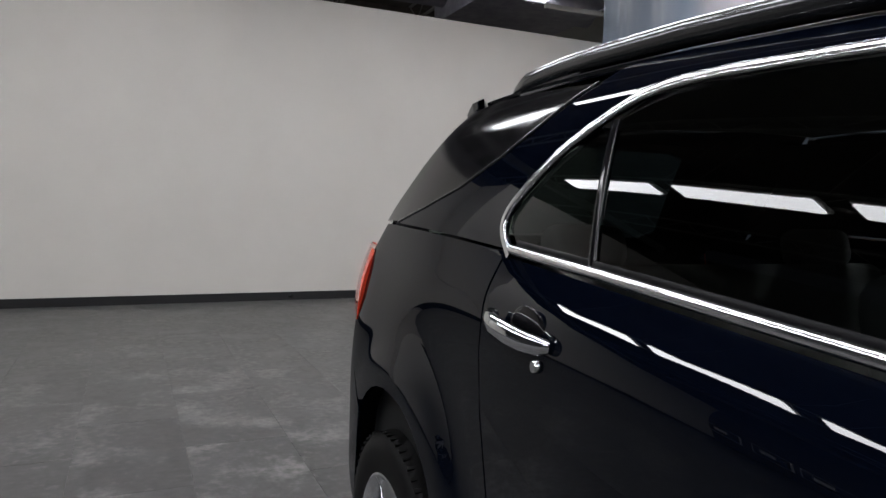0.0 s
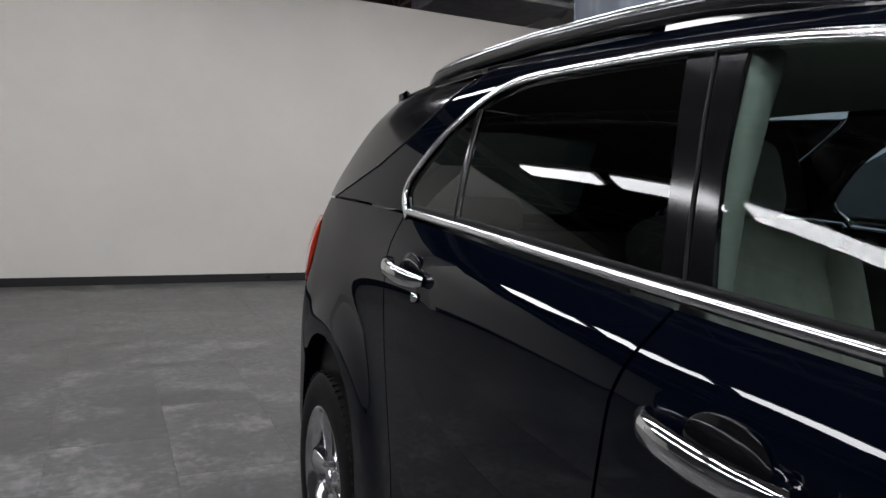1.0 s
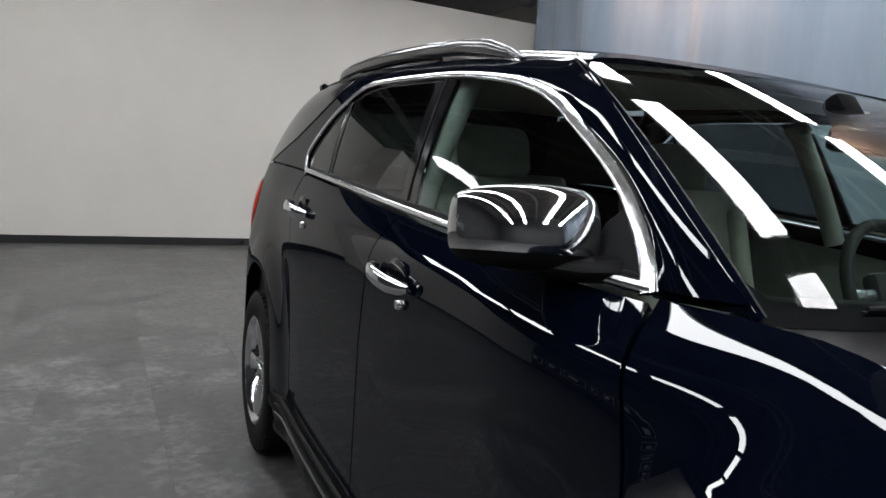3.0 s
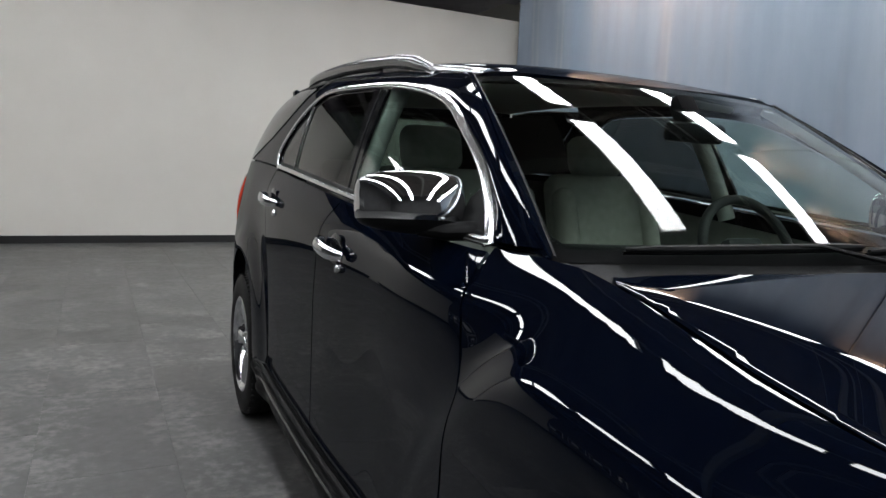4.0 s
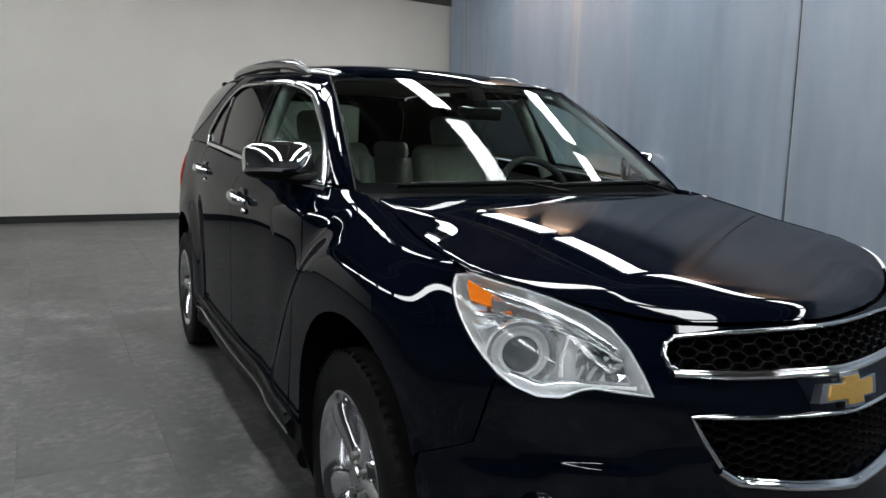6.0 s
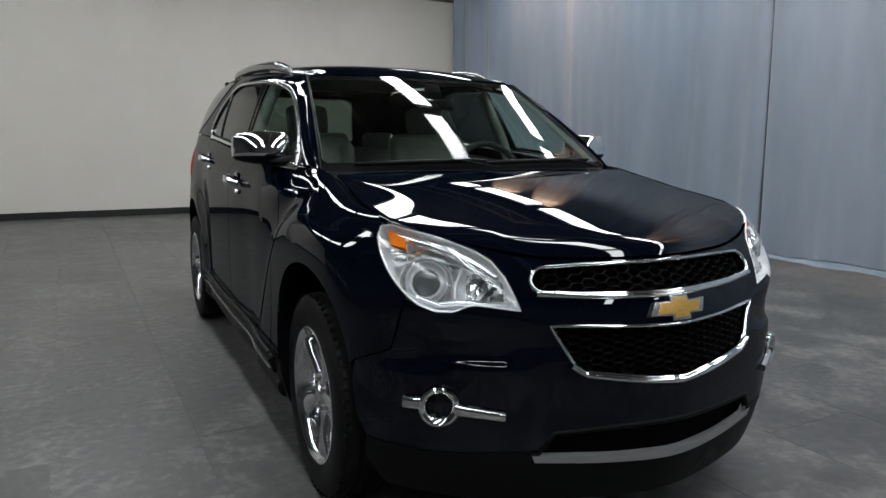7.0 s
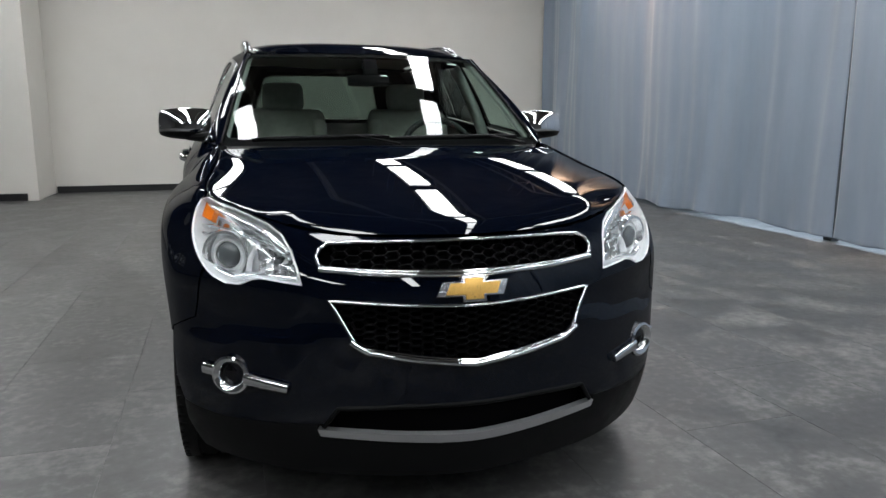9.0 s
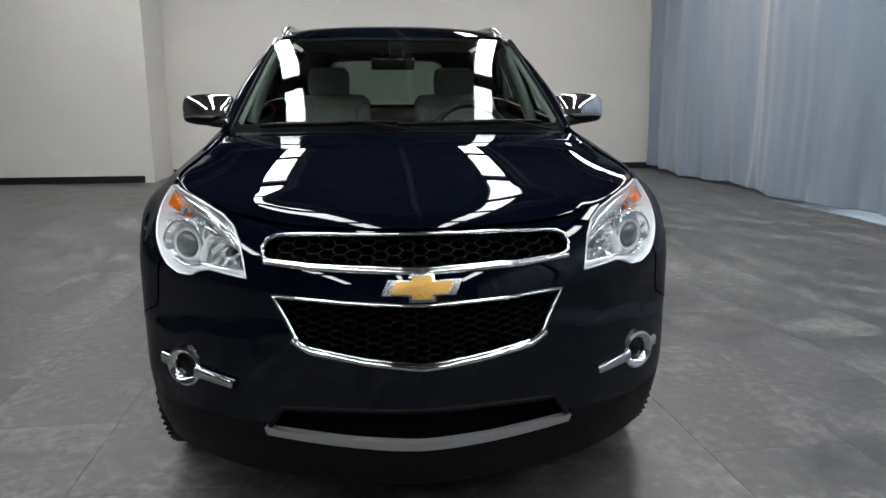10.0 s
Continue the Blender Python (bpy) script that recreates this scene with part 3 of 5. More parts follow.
for k in range(4):
    y = 11.3 + .5 * k
    pts = [(1.7 + .35 * k + .5 * math.cos(a / 10 * math.pi), y, 6.215 - 1.2 * math.sin(a / 10 * math.pi)) for a in range(11)]
    tagged(part("loose_cable", tube(pts, .012, 6), steel_pale), "loose pale cable hanging in a loop", "cable", "loose cables")

# steel frame that carries the curtain
for y in (10.62, 3.26, -4.4):
    tagged(part("curtain_post", box((5.25, y, 3.1), (.09, .12, 6.2), .006), steel_dark), "dark square steel post behind the curtain", "post", "curtain posts")
for x, z in ((5.28, 4.55), (5.28, 4.95), (5.13, 5.50)):
    tagged(part("curtain_rail", tube([(x, -8.8, z), (x, 11.0, z)], .03, 10), steel_dark), "dark steel tube that carries the curtain", "rail", "curtain rails")
for y, z in ((10.69, 4.42), (10.69, 4.78)):
    tagged(part("curtain_strut", box((4.72, y, z), (1.3, .05, .07), .005), steel_pale), "pale steel strut across the curtain frame's end", "strut", "curtain struts")


# ---- curtains ----
def curtain(name, y0, y1, seed, label):
    """Hanging cloth: uneven pleats that run down it, deeper at the top, and a hem that lies in folds."""
    rnd = random.Random(seed)
    pleats, y = [], y0
    while y < y1 + .3:
        pleats.append((y, rnd.uniform(-1, 1), rnd.uniform(.5, 1.3)))
        y += rnd.uniform(.14, .42)
    ph = [rnd.uniform(0, 6.28) for _ in range(6)]
    ny, rows = int((y1 - y0) / .022), [0, .02, .05, .09, .14, .2, .3, .45, .65, .9, 1.2, 1.6, 2.1, 2.6, 3.2, 3.8, 4.4, 5.0, 5.45]
    verts, faces = [], []
    knots = spline([(p[0], p[1] * p[2]) for p in pleats])
    for z in rows:
        k = z / 5.45
        for i in range(ny + 1):
            y = y0 + (y1 - y0) * i / ny
            e = min(y - y0, y1 - y) / .25
            fold = .040 * knots(y + .06 * math.sin(z * .7 + ph[0])) * (.55 + .6 * k)
            wide = .065 * math.sin(y * 1.9 + ph[1] + .25 * z) * (1 - .4 * k) + .007 * math.sin(y * 23 + ph[4] + 1.3 * math.sin(z * 1.7 + y)) * (1 - .5 * k) + .022 * math.sin(y * 5.3 + ph[2] - .35 * z)
            hem = (.022 * math.sin(y * 7.1 + ph[3]) + .014 * math.sin(y * 15.7 + ph[4])) * max(0, 1 - z / .6) ** 2
            x = 5.10 - fold - wide - hem + (.04 * (1 - min(e, 1)) ** 2 if y < 9 else -.06 * (1 - min(e, 1)))
            hem_z = .052 + .016 * math.sin(y * 2.3 + ph[5]) + .012 * math.sin(y * 6.1)
            verts.append((x, y, hem_z + z * (1 + 0 * k)))
    n = ny + 1
    for r in range(len(rows) - 1):
        for i in range(ny):
            faces.append((r * n + i, (r + 1) * n + i, (r + 1) * n + i + 1, r * n + i + 1))
    me = bpy.data.meshes.new(name)
    me.from_pydata(verts, [], faces)
    me.polygons.foreach_set("use_smooth", [True] * len(faces))
    ob = part(name, me, curtain_cloth)
    thick = ob.modifiers.new("thickness", "SOLIDIFY")
    thick.thickness = .003
    return tagged(ob, label, "curtain", "curtains along the side")


curtain("curtain", 3.17, 10.62, 3, "long blue-grey satin curtain hanging in soft pleats to the floor")
curtain("curtain", -4.6, 3.13, 8, "blue-grey satin curtain panel with its hem just off the floor")
curtain("curtain", -8.9, -4.65, 12, "blue-grey satin curtain panel near the front wall")


# ---- strip lights ----
def strip_light():
    ob = thing("strip_light", "long white ceiling strip light with a lit diffuser", "ceiling light", "strip lights in rows")
    part("lamp_housing", box((0, 0, .04), (.34, 1.79, .06), .008), lamp_body, ob)
    part("diffuser", box((0, 0, -.002), (.30, 1.72, .045), .014), lamp_tube, ob, "lit white diffuser")
    for y in (-.8, .8):
        part("hanger", tube([(0, y, .05), (0, y, 1.70)], .004, 6), steel_pale, ob)
    return ob


first = strip_light()
first.matrix_world = pose(STRIP_ROWS[0], -6.85, STRIP_Z)
for x in STRIP_ROWS:
    for i in range(11):
        y = -6.85 + 2.1 * i
        # lamps past y 13 are added, hidden by the partition, to light the roof
        if (y < 9.0 or (y > 13.0 and x < 3)) and (x, i) != (STRIP_ROWS[0], 0):
            copy_thing(first, pose(x, y, STRIP_Z))
copy_thing(first, pose(4.45, 11.75, 4.8))

# dark lettering on the side wall, seen only as a reflection in the doors
sign = thing("wall_sign", "large dark lettering with pale edges fixed along the side wall", "sign")
for i, w in enumerate((.62, .5, .30, .80, .66, .62)):
    letter = part("letter", box((-8.975, 4.2 + .92 * i, 1.15), (.05, w, .75), .03), cove, sign)
    part("letter_edge", box((-8.99, 4.2 + .92 * i, 1.15), (.018, w + .07, .82), .004), lamp_body, letter, "pale edge")
    part("letter_gap", box((-8.945, 4.2 + .92 * i + .04, 1.15), (.012, w * .42, .30), .02), lamp_body, letter)

# ---- the car ----
car = thing("car", "dark navy blue sport utility car with chrome trim", "car")
N = -S_NOSE
SIDES = (-1, 1)


def run(f, a, b, n=12, drop=0.0):
    return [(a + (b - a) * i / n, f(a + (b - a) * i / n) - drop) for i in range(n + 1)]


def both(half):
    """A closed outline about the middle, from the half at positive u, listed from its lower middle to its upper middle."""
    return half + [(-u, v) for u, v in reversed(half) if u > 1e-6]


ARCH_F = rounded([(.30, .24), (.322, .45), (.31, .58), (.26, .69), (.17, .775), (.05, .822), (-.08, .835), (-.2, .815), (-.30, .76), (-.37, .67), (-.41, .55), (-.43, .42), (-.45, .33)], 1, False)
ARCH_R = rounded([(2.44, .24), (2.443, .45), (2.46, .58), (2.51, .69), (2.60, .775), (2.72, .828), (2.85, .842), (2.98, .822), (3.09, .765), (3.17, .68), (3.215, .56), (3.232, .42), (3.24, .28)], 1, False)
HEAD_LOW = [(-.425, .986), (-.434, .962), (-.47, .926), (-.515, .884), (-.562, .840), (-.60, .808), (-.635, .786), (-.685, .769), (-.735, .770), (-.775, .787), (-.80, .791), (-.85, .785), (-.925, .776)]
HEAD_TOP = [(-.905, .820), (-.878, .865), (-.838, .905), (-.785, .932), (-.705, .956), (-.64, .971), (-.55, .984), (-.48, .993)]
HEAD = HEAD_LOW + HEAD_TOP

def mirror_shell():
    """The mirror's rounded box: deep and tall at the arm, tapering outwards, with a bowed front face."""
    cage = bpy.data.meshes.new("mirror_shell")
    verts, faces = [], []
    for x, yf, yb, zt, zb in ((-.126, -.050, .044, .066, -.060), (-.112, -.070, .048, .076, -.068), (-.04, -.086, .050, .082, -.070),
                              (.045, -.070, .050, .078, -.062), (.088, -.034, .050, .066, -.052), (.106, .004, .048, .050, -.040)):
        span = yb - yf
        verts += [(x, y + .18 * z * (yb - y) / span, z * .95) for y, z in ((yb, zt * .9), (yf + .62 * span, zt), (yf + .22 * span, zt), (yf, zt * .74), (yf - .005, zt * .1), (yf, zb * .5),
                                         (yf + .26 * span, zb), (yf + .7 * span, zb), (yb, zb * .85))]
    n = 9
    for r in range(5):
        faces += [(r * n + k, r * n + (k + 1) % n, (r + 1) * n + (k + 1) % n, (r + 1) * n + k) for k in range(n)]
    faces += [tuple(range(n))[::-1], tuple(range(5 * n, 6 * n))]
    cage.from_pydata(verts, [], faces)
    ob = bpy.data.objects.new("mirror_shell", cage)
    scene.collection.objects.link(ob)
    ob.modifiers.new("round", "SUBSURF").levels = 3
    bm = bmesh.new()
    bm.from_object(ob, bpy.context.evaluated_depsgraph_get())
    bpy.data.objects.remove(ob)
    bpy.data.meshes.remove(cage)
    return bm


for side in SIDES:
    # wings, doors, quarters and sills
    split = [p for p in ARCH_F if p[0] > -.405]
    wing = [(-.430, .994), *run(rim_z, -.37, .28, 16, .0015), *run(rim_z, .34, .497, 4, .004), (.44, 1.0), (.40, .87), (.398, .70), (.415, .55), (.44, .405), (.36, .395)] + [(.322, .395)] + [p for p in split if p[1] > .4] + [
        (-.42, .60), (-.55, .652), (-.594, .798)] + [(u + .004, v - .002) for u, v in HEAD_LOW[5::-1]]
    skin("front_wing", [wing], body, paint, car, .011, .015, 0, side)
    door = [*run(belt_z, .505, 1.343, 12, .012), (1.383, 1.05), (1.41, .85), (1.41, .425), (.455, .405), (.422, .55), (.405, .70), (.407, .87), (.447, 1.0)]
    front_door = skin("front_door", [door], body, paint, car, .02, .015, 0, side)
    door = [*run(belt_z, 1.350, 2.33, 12, .012), (2.345, 1.05), (2.325, .92), (2.28, .78), (2.225, .62), (2.20, .425), (1.417, .425), (1.417, .85), (1.39, 1.05)]
    rear_door = skin("rear_door", [door], body, paint, car, .02, .015, 0, side)
    quarter = [*run(belt_z, 2.338, 3.21, 12, .004), (3.318, 1.20), (3.338, 1.03), (3.388, .945), (3.372, .86), (3.33, .79), (3.18, .725)] + [p for p in reversed(ARCH_R) if p[0] < 3.135 and p[1] > .41] + [
        (2.44, .405), (2.207, .425), (2.232, .62), (2.287, .78), (2.332, .92), (2.352, 1.05)]
    skin("rear_quarter", [quarter], body, paint, car, .02, .015, 0, side)
    sill = [(.31, .215), (.325, .39), (.44, .40), (1.41, .42), (2.2, .42), (2.438, .40), (2.438, .215)]
    sill_ob = skin("sill", [sill], body, trim_black, car, .04, .03, 0, side, "black grained plastic sill")
    molding("sill_ledge", [(.42, .345), (.9, .36), (1.6, .362), (2.3, .365), (2.38, .385)], body, trim_black, sill_ob, .07, .022, -.002, side)
    for drop, wide in ((.0, .012), (.034, .010), (.066, .014)):
        molding("sill_rib", [(.40, .408 - drop), (.9, .416 - drop), (1.6, .42 - drop), (2.3, .424 - drop)], body, rail_metal if wide == .014 else trim_black, sill_ob, wide, .012, .016, side)
    molding("sill_step", [(.36, .262), (.9, .268), (1.6, .27), (2.36, .28)], body, trim_black, sill_ob, .075, .026, -.004, side)
    # arch liners
    for arch, name in ((ARCH_F, "front_arch_liner"), (ARCH_R, "rear_arch_liner")):
        bm = bmesh.new()
        rows = []
        for s, z in arch:
            x, y, _ = body(s, z)
            rows.append([bm.verts.new((side * (x - .004 - dx), y, z + .012 * (dx > .02))) for dx in (0, .03, .28)])
        for a, b in zip(rows, rows[1:]):
            for k in range(2):
                bm.faces.new((a[k], b[k], b[k + 1], a[k + 1]))
        part(name, bm, dark, car)

    # glasshouse: painted frame, panes, pillar, chrome
    screen_edge = [windscreen(1, v)[1:] for v in [i / 14 for i in range(15)]]
    DLO = [(.516, 1.130), (.54, 1.17), (.59, 1.222), (.662, 1.281), (.755, 1.336), (.85, 1.383), (.982, 1.451), (1.11, 1.491), (1.27, 1.519), (1.46, 1.538), (1.74, 1.549), (1.94, 1.554),
           (2.05, 1.546), (2.14, 1.513), (2.25, 1.450), (2.345, 1.362), (2.372, 1.325), (2.368, 1.292), (2.312, 1.243)]
    frame_top = [(y, cant_z(y)) for y in (1.06, 1.15, 1.3, 1.5, 1.7, 1.9, 2.1, 2.2)]
    outline = screen_edge + frame_top + [(2.24, 1.590), (2.36, 1.520), (2.48, 1.455), (2.645, 1.385), (2.85, 1.330), (3.05, 1.286), *reversed(run(belt_z, 2.32, 3.2, 8, -.003))] + DLO[::-1] + [(.40, 1.131)]
    skin("screen_pillar", [[(.005, 1.140), (.97, 1.140), (.97, 1.50), (.005, 1.50)]], pillar, paint, car, .012, .006, .001, side, "", (.13, 1))
    skin("pillar_lip", [[(1.034, .0), (1.062, -.02), (1.056, 1.0), (1.034, .995)]], windscreen, paint, car, .02, .004, .0045, side, "", (.6, .85))
    skin("roof_pillar", [outline], glasshouse, paint, car, .025, .012, 0, side)
    molding("window_chrome", rounded(DLO, 1, False), glasshouse, bright_trim, car, lambda k: .032 - .013 * ease(.1, .5, k), .007, .001, side, flat=True, label="bright chrome window surround")
    molding("waist_chrome", [(y, belt_z(y) + .004) for y in (.515, .8, 1.1, 1.4, 1.7, 2.0, 2.315)], glasshouse, bright_trim, car, .021, .009, .001, side, label="bright chrome waist strip")
    molding("waist_seal", [(y, belt_z(y) + .018) for y in (.54, .8, 1.1, 1.4, 1.7, 2.0, 2.3)], glasshouse, seal, car, .014, .004, -.002, side)
    low = lambda a, b: run(belt_z, a, b, 10, -.012)
    inner = [(y + (.012 if y < 1 else 0), z - .008) for y, z in DLO]
    skin("front_side_window", [[*low(.56, 1.300), (1.352, 1.345), (1.405, 1.522)] + [p for p in reversed(inner) if .58 < p[0] < 1.38]], glasshouse, glass_front, car, .05, 0, -.005, side, "clear green-tinted side window")
    skin("rear_side_window", [[*low(1.393, 2.035), (2.095, 1.455), (2.115, 1.505)] + [p for p in reversed(inner) if 1.53 < p[0] < 2.1] + [(1.522, 1.530), (1.446, 1.357)]], glasshouse, glass_privacy, car, .05, 0, -.005, side, "dark privacy glass window")
    skin("quarter_window", [[*low(2.055, 2.30), (2.352, 1.30), (2.355, 1.335), (2.24, 1.445), (2.115, 1.498), (2.112, 1.455)]], glasshouse, glass_privacy, car, .05, 0, -.005, side, "small dark quarter window")
    skin("window_pillar", [[*low(1.302, 1.391), (1.444, 1.357), (1.519, 1.531), (1.408, 1.524), (1.354, 1.345)]], glasshouse, black_gloss, car, .04, .01, -.002, side, "gloss black door pillar")
    molding("pillar_edge", [(1.347, 1.195), (1.398, 1.357), (1.462, 1.528)], glasshouse, seal, car, .006, .003, -.001, side)
    molding("window_bar", [(2.044, 1.245), (2.104, 1.455), (2.118, 1.50)], glasshouse, black_gloss, car, .02, .006, -.003, side)
    skin("mirror_sail", [[*low(.535, .66), (.66, 1.22), (.625, 1.262), (.575, 1.215), (.548, 1.17)]], glasshouse, trim_black, car, .04, .008, .001, side)
    wrap = [(2.256, 1.590), (2.372, 1.522), (2.49, 1.459), (2.655, 1.389), (2.86, 1.334), (3.06, 1.290), (3.215, 1.287), (3.08, 1.39), (2.96, 1.505), (2.872, 1.604), (2.7, 1.612), (2.5, 1.606), (2.38, 1.598)]
    skin("rear_wrap_window", [wrap], glasshouse, black_gloss, car, .04, .008, 0, side, "dark wrap-round rear quarter glass")
    molding("wrap_seam", [(2.25, 1.590), (2.366, 1.521), (2.485, 1.457), (2.65, 1.387), (2.855, 1.332), (3.055, 1.288)], glasshouse, rail_metal, car, .007, .003, .001, side)
    molding("screen_seal", [(1.036, v / 10) for v in range(11)], windscreen, seal, car, .016, .004, 0, side)

    # door handles, each a bar over a scooped cup with a lock below
    for door, y, z, tag in ((front_door, 1.208, 1.043, "chrome handle"), (rear_door, 2.155, 1.127, "chrome handle")):
        p, n = frame_at(body, y, z)
        cup = bmesh.new()
        bmesh.ops.create_uvsphere(cup, u_segments=20, v_segments=12, radius=1)
        bmesh.ops.scale(cup, vec=(.006, .062, .040), verts=cup.verts)
        moved(cup, Matrix.Translation((side * (p.x - .0015), p.y - .012, p.z + .004)))
        part("handle_cup", cup, black_gloss, door)
        bar = [(-.098, .006), (-.088, .022), (-.06, .036), (-.02, .042), (.03, .042), (.068, .035), (.09, .021), (.098, .006)]
        pts = [(side * (p.x + h), p.y + l, p.z + .12 * l) for l, h in bar]
        grip = tube(pts, [.008, .011, .0125, .0135, .0135, .0125, .011, .008], 12, 1.5)
        handle = part("door_handle", grip, chrome, door, tag)
        key = lathe([(-.004, .0), (-.004, .012), (.008, .012), (.012, .009), (.012, 0)], 16, "x")
        moved(key, pose(side * (p.x + .003), p.y - .062, p.z - .052) @ Matrix.Diagonal((side, 1, 1, 1)))
        part("lock_cap", key, chrome, door)

    # door mirror: chrome cap over a black base, arm on the sail
    mirror = part("door_mirror", tube([(side * .70, .60, 1.155), (side * .745, .615, 1.150), (side * .78, .64, 1.146), (side * .83, .68, 1.15)], [.036, .036, .032, .03], 14, .62), trim_black, car, "door mirror with a chrome cap")
    place = pose(side * .858, .708, 1.198) @ Matrix.Diagonal((side, 1, 1, 1))
    cap = mirror_shell()
    low_half = cap.copy()
    split = dict(plane_co=(0, 0, -.034), plane_no=(-.04, .10, 1))
    bmesh.ops.bisect_plane(cap, geom=cap.verts[:] + cap.edges[:] + cap.faces[:], clear_inner=True, **split)
    bmesh.ops.bisect_plane(low_half, geom=low_half.verts[:] + low_half.edges[:] + low_half.faces[:], clear_outer=True, **split)
    bmesh.ops.scale(low_half, vec=(.985, .985, 1), verts=low_half.verts)
    for bm in (cap, low_half):
        moved(bm, place)
        bmesh.ops.recalc_face_normals(bm, faces=bm.faces)
    part("mirror_cap", cap, chrome, mirror, "polished chrome mirror cap")
    part("mirror_base", low_half, trim_black, mirror, "black plastic mirror underside")
    part("mirror_glass", box((side * .855, .752, 1.204), (.155, .006, .105), .003), mirror_glass, mirror)

    # roof rail on two feet, and the bright strip in front of it
    rail_x = lambda y: side * (.562 + .012 * math.sin((y - 1.2) * 1.8))
    over = lambda y: roof(rail_x(y), y)[2]
    rail_pts = [(1.24, -.004), (1.30, .008), (1.40, .022), (1.55, .033), (1.8, .037), (2.1, .038), (2.35, .037), (2.52, .035), (2.62, .030), (2.69, .024), (2.75, .008), (2.78, -.004)]
    rail = part("roof_rail", tube([(rail_x(y), y, over(y) + h * .75) for y, h in rail_pts], [.008, .017] + [.026] * 8 + [.017, .008], 12, 1.0), rail_metal, car, "dark roof rail on low feet")
    for foot in ([(1.24, -.002), (1.30, .008), (1.40, .021), (1.50, .028), (1.58, .030), (1.66, .030)], [(2.44, .034), (2.54, .032), (2.62, .028), (2.69, .020), (2.75, .006), (2.775, -.002)]):
        bm = bmesh.new()
        rows = []
        for y, h in foot:
            h *= .9
            x, w, b = rail_x(y), .012, over(y) - .008
            rows.append([bm.verts.new((x + side * dx, y, dz)) for dx, dz in ((w * 1.25, b), (w, b + (h + .006) * .5), (w * .7, b + h + .006), (-w * .7, b + h + .006), (-w, b + (h + .006) * .5), (-w * 1.25, b))])
        for a, b in zip(rows, rows[1:]):
            for k in range(5):
                bm.faces.new((a[k], b[k], b[k + 1], a[k + 1]))
        bm.faces.new(rows[0])
        bm.faces.new(rows[-1])
        bmesh.ops.recalc_face_normals(bm, faces=bm.faces)
        part("rail_foot", bm, rail_metal, rail)
    molding("roof_strip", [(side * (cant_x(y) - ROLL - .024), y) for y in (1.01, 1.1, 1.2, 1.28)], roof, satin, car, .038, .008, -.001, 1, label="satin silver roof strip")
    molding("roof_gutter", [(side * (cant_x(y) - ROLL - .024), y) for y in (1.7, 2.1, 2.5)], roof, seal, car, .022, .003, -.002, 1)

# bonnet, roof, windscreen
bon = [(p[0] - .001, p[1] + .004) for p in [nose_edge(i * .05) for i in range(19)]]
bon += [(body(y, rim_z(y))[0] - .005, y) for y in (-.40, -.33, -.26, -.18, -.1, 0, .08, .15, .19)] + [(.665, .225), (.6, .22), (.5, .20), (.4, .172), (.3, .15), (.2, .135), (.1, .126), (0, .123)]
skin("bonnet", [both(bon)], bonnet, paint, car, .013, .02, -.002, 1)
roof_half = [(0, .957)] + [(.545 * u, .957 + .045 * u ** 2.5) for u in (.2, .4, .6, .8, .92)] + [(.542, 1.003)] + [(cant_x(y) - ROLL - .002, y) for y in (1.06, 1.2, 1.5, 1.9, 2.3, 2.7, 2.86)] + [(.55, 2.97), (.4, 3.11), (0, 3.20)]
skin("roof_panel", [both(roof_half)], roof, paint, car, .04, .012, 0, 1)
half = [(0, .025), (.5, .025), (.99, .03), (1.028, .06), (1.030, .94), (1.0, .975), (0, .982)]
skin("windscreen", [both(half)], windscreen, glass_screen, car, .05, 0, .001, 1, "green-tinted windscreen", (.66, .85))
edge = [both([(0, -.01), (1.045, -.01), (1.045, 1.0), (0, 1.0)]), both([(0, .05), (.985, .05), (1.016, .09), (1.018, .92), (.99, .955), (0, .955)])]
skin("screen_frit", edge, windscreen, dark, car, .05, 0, -.006, 1, "black border of the windscreen", (.66, .85))
part("rear_view_mirror", moved(box((0, 0, 0), (.20, .03, .055), .014), pose(-.02, .74, 1.405, 12)), black_gloss, car)
part("screen_sensor", moved(box((0, 0, 0), (.07, .05, .10), .015), pose(0, .80, 1.462, -35)), dark, car)
skin("windscreen_sticker", [[(.74, .885), (.83, .885), (.83, .905), (.74, .905)]], windscreen, paper, car, .03, 0, -.003, 1, "small pale sticker", (.66, .85))

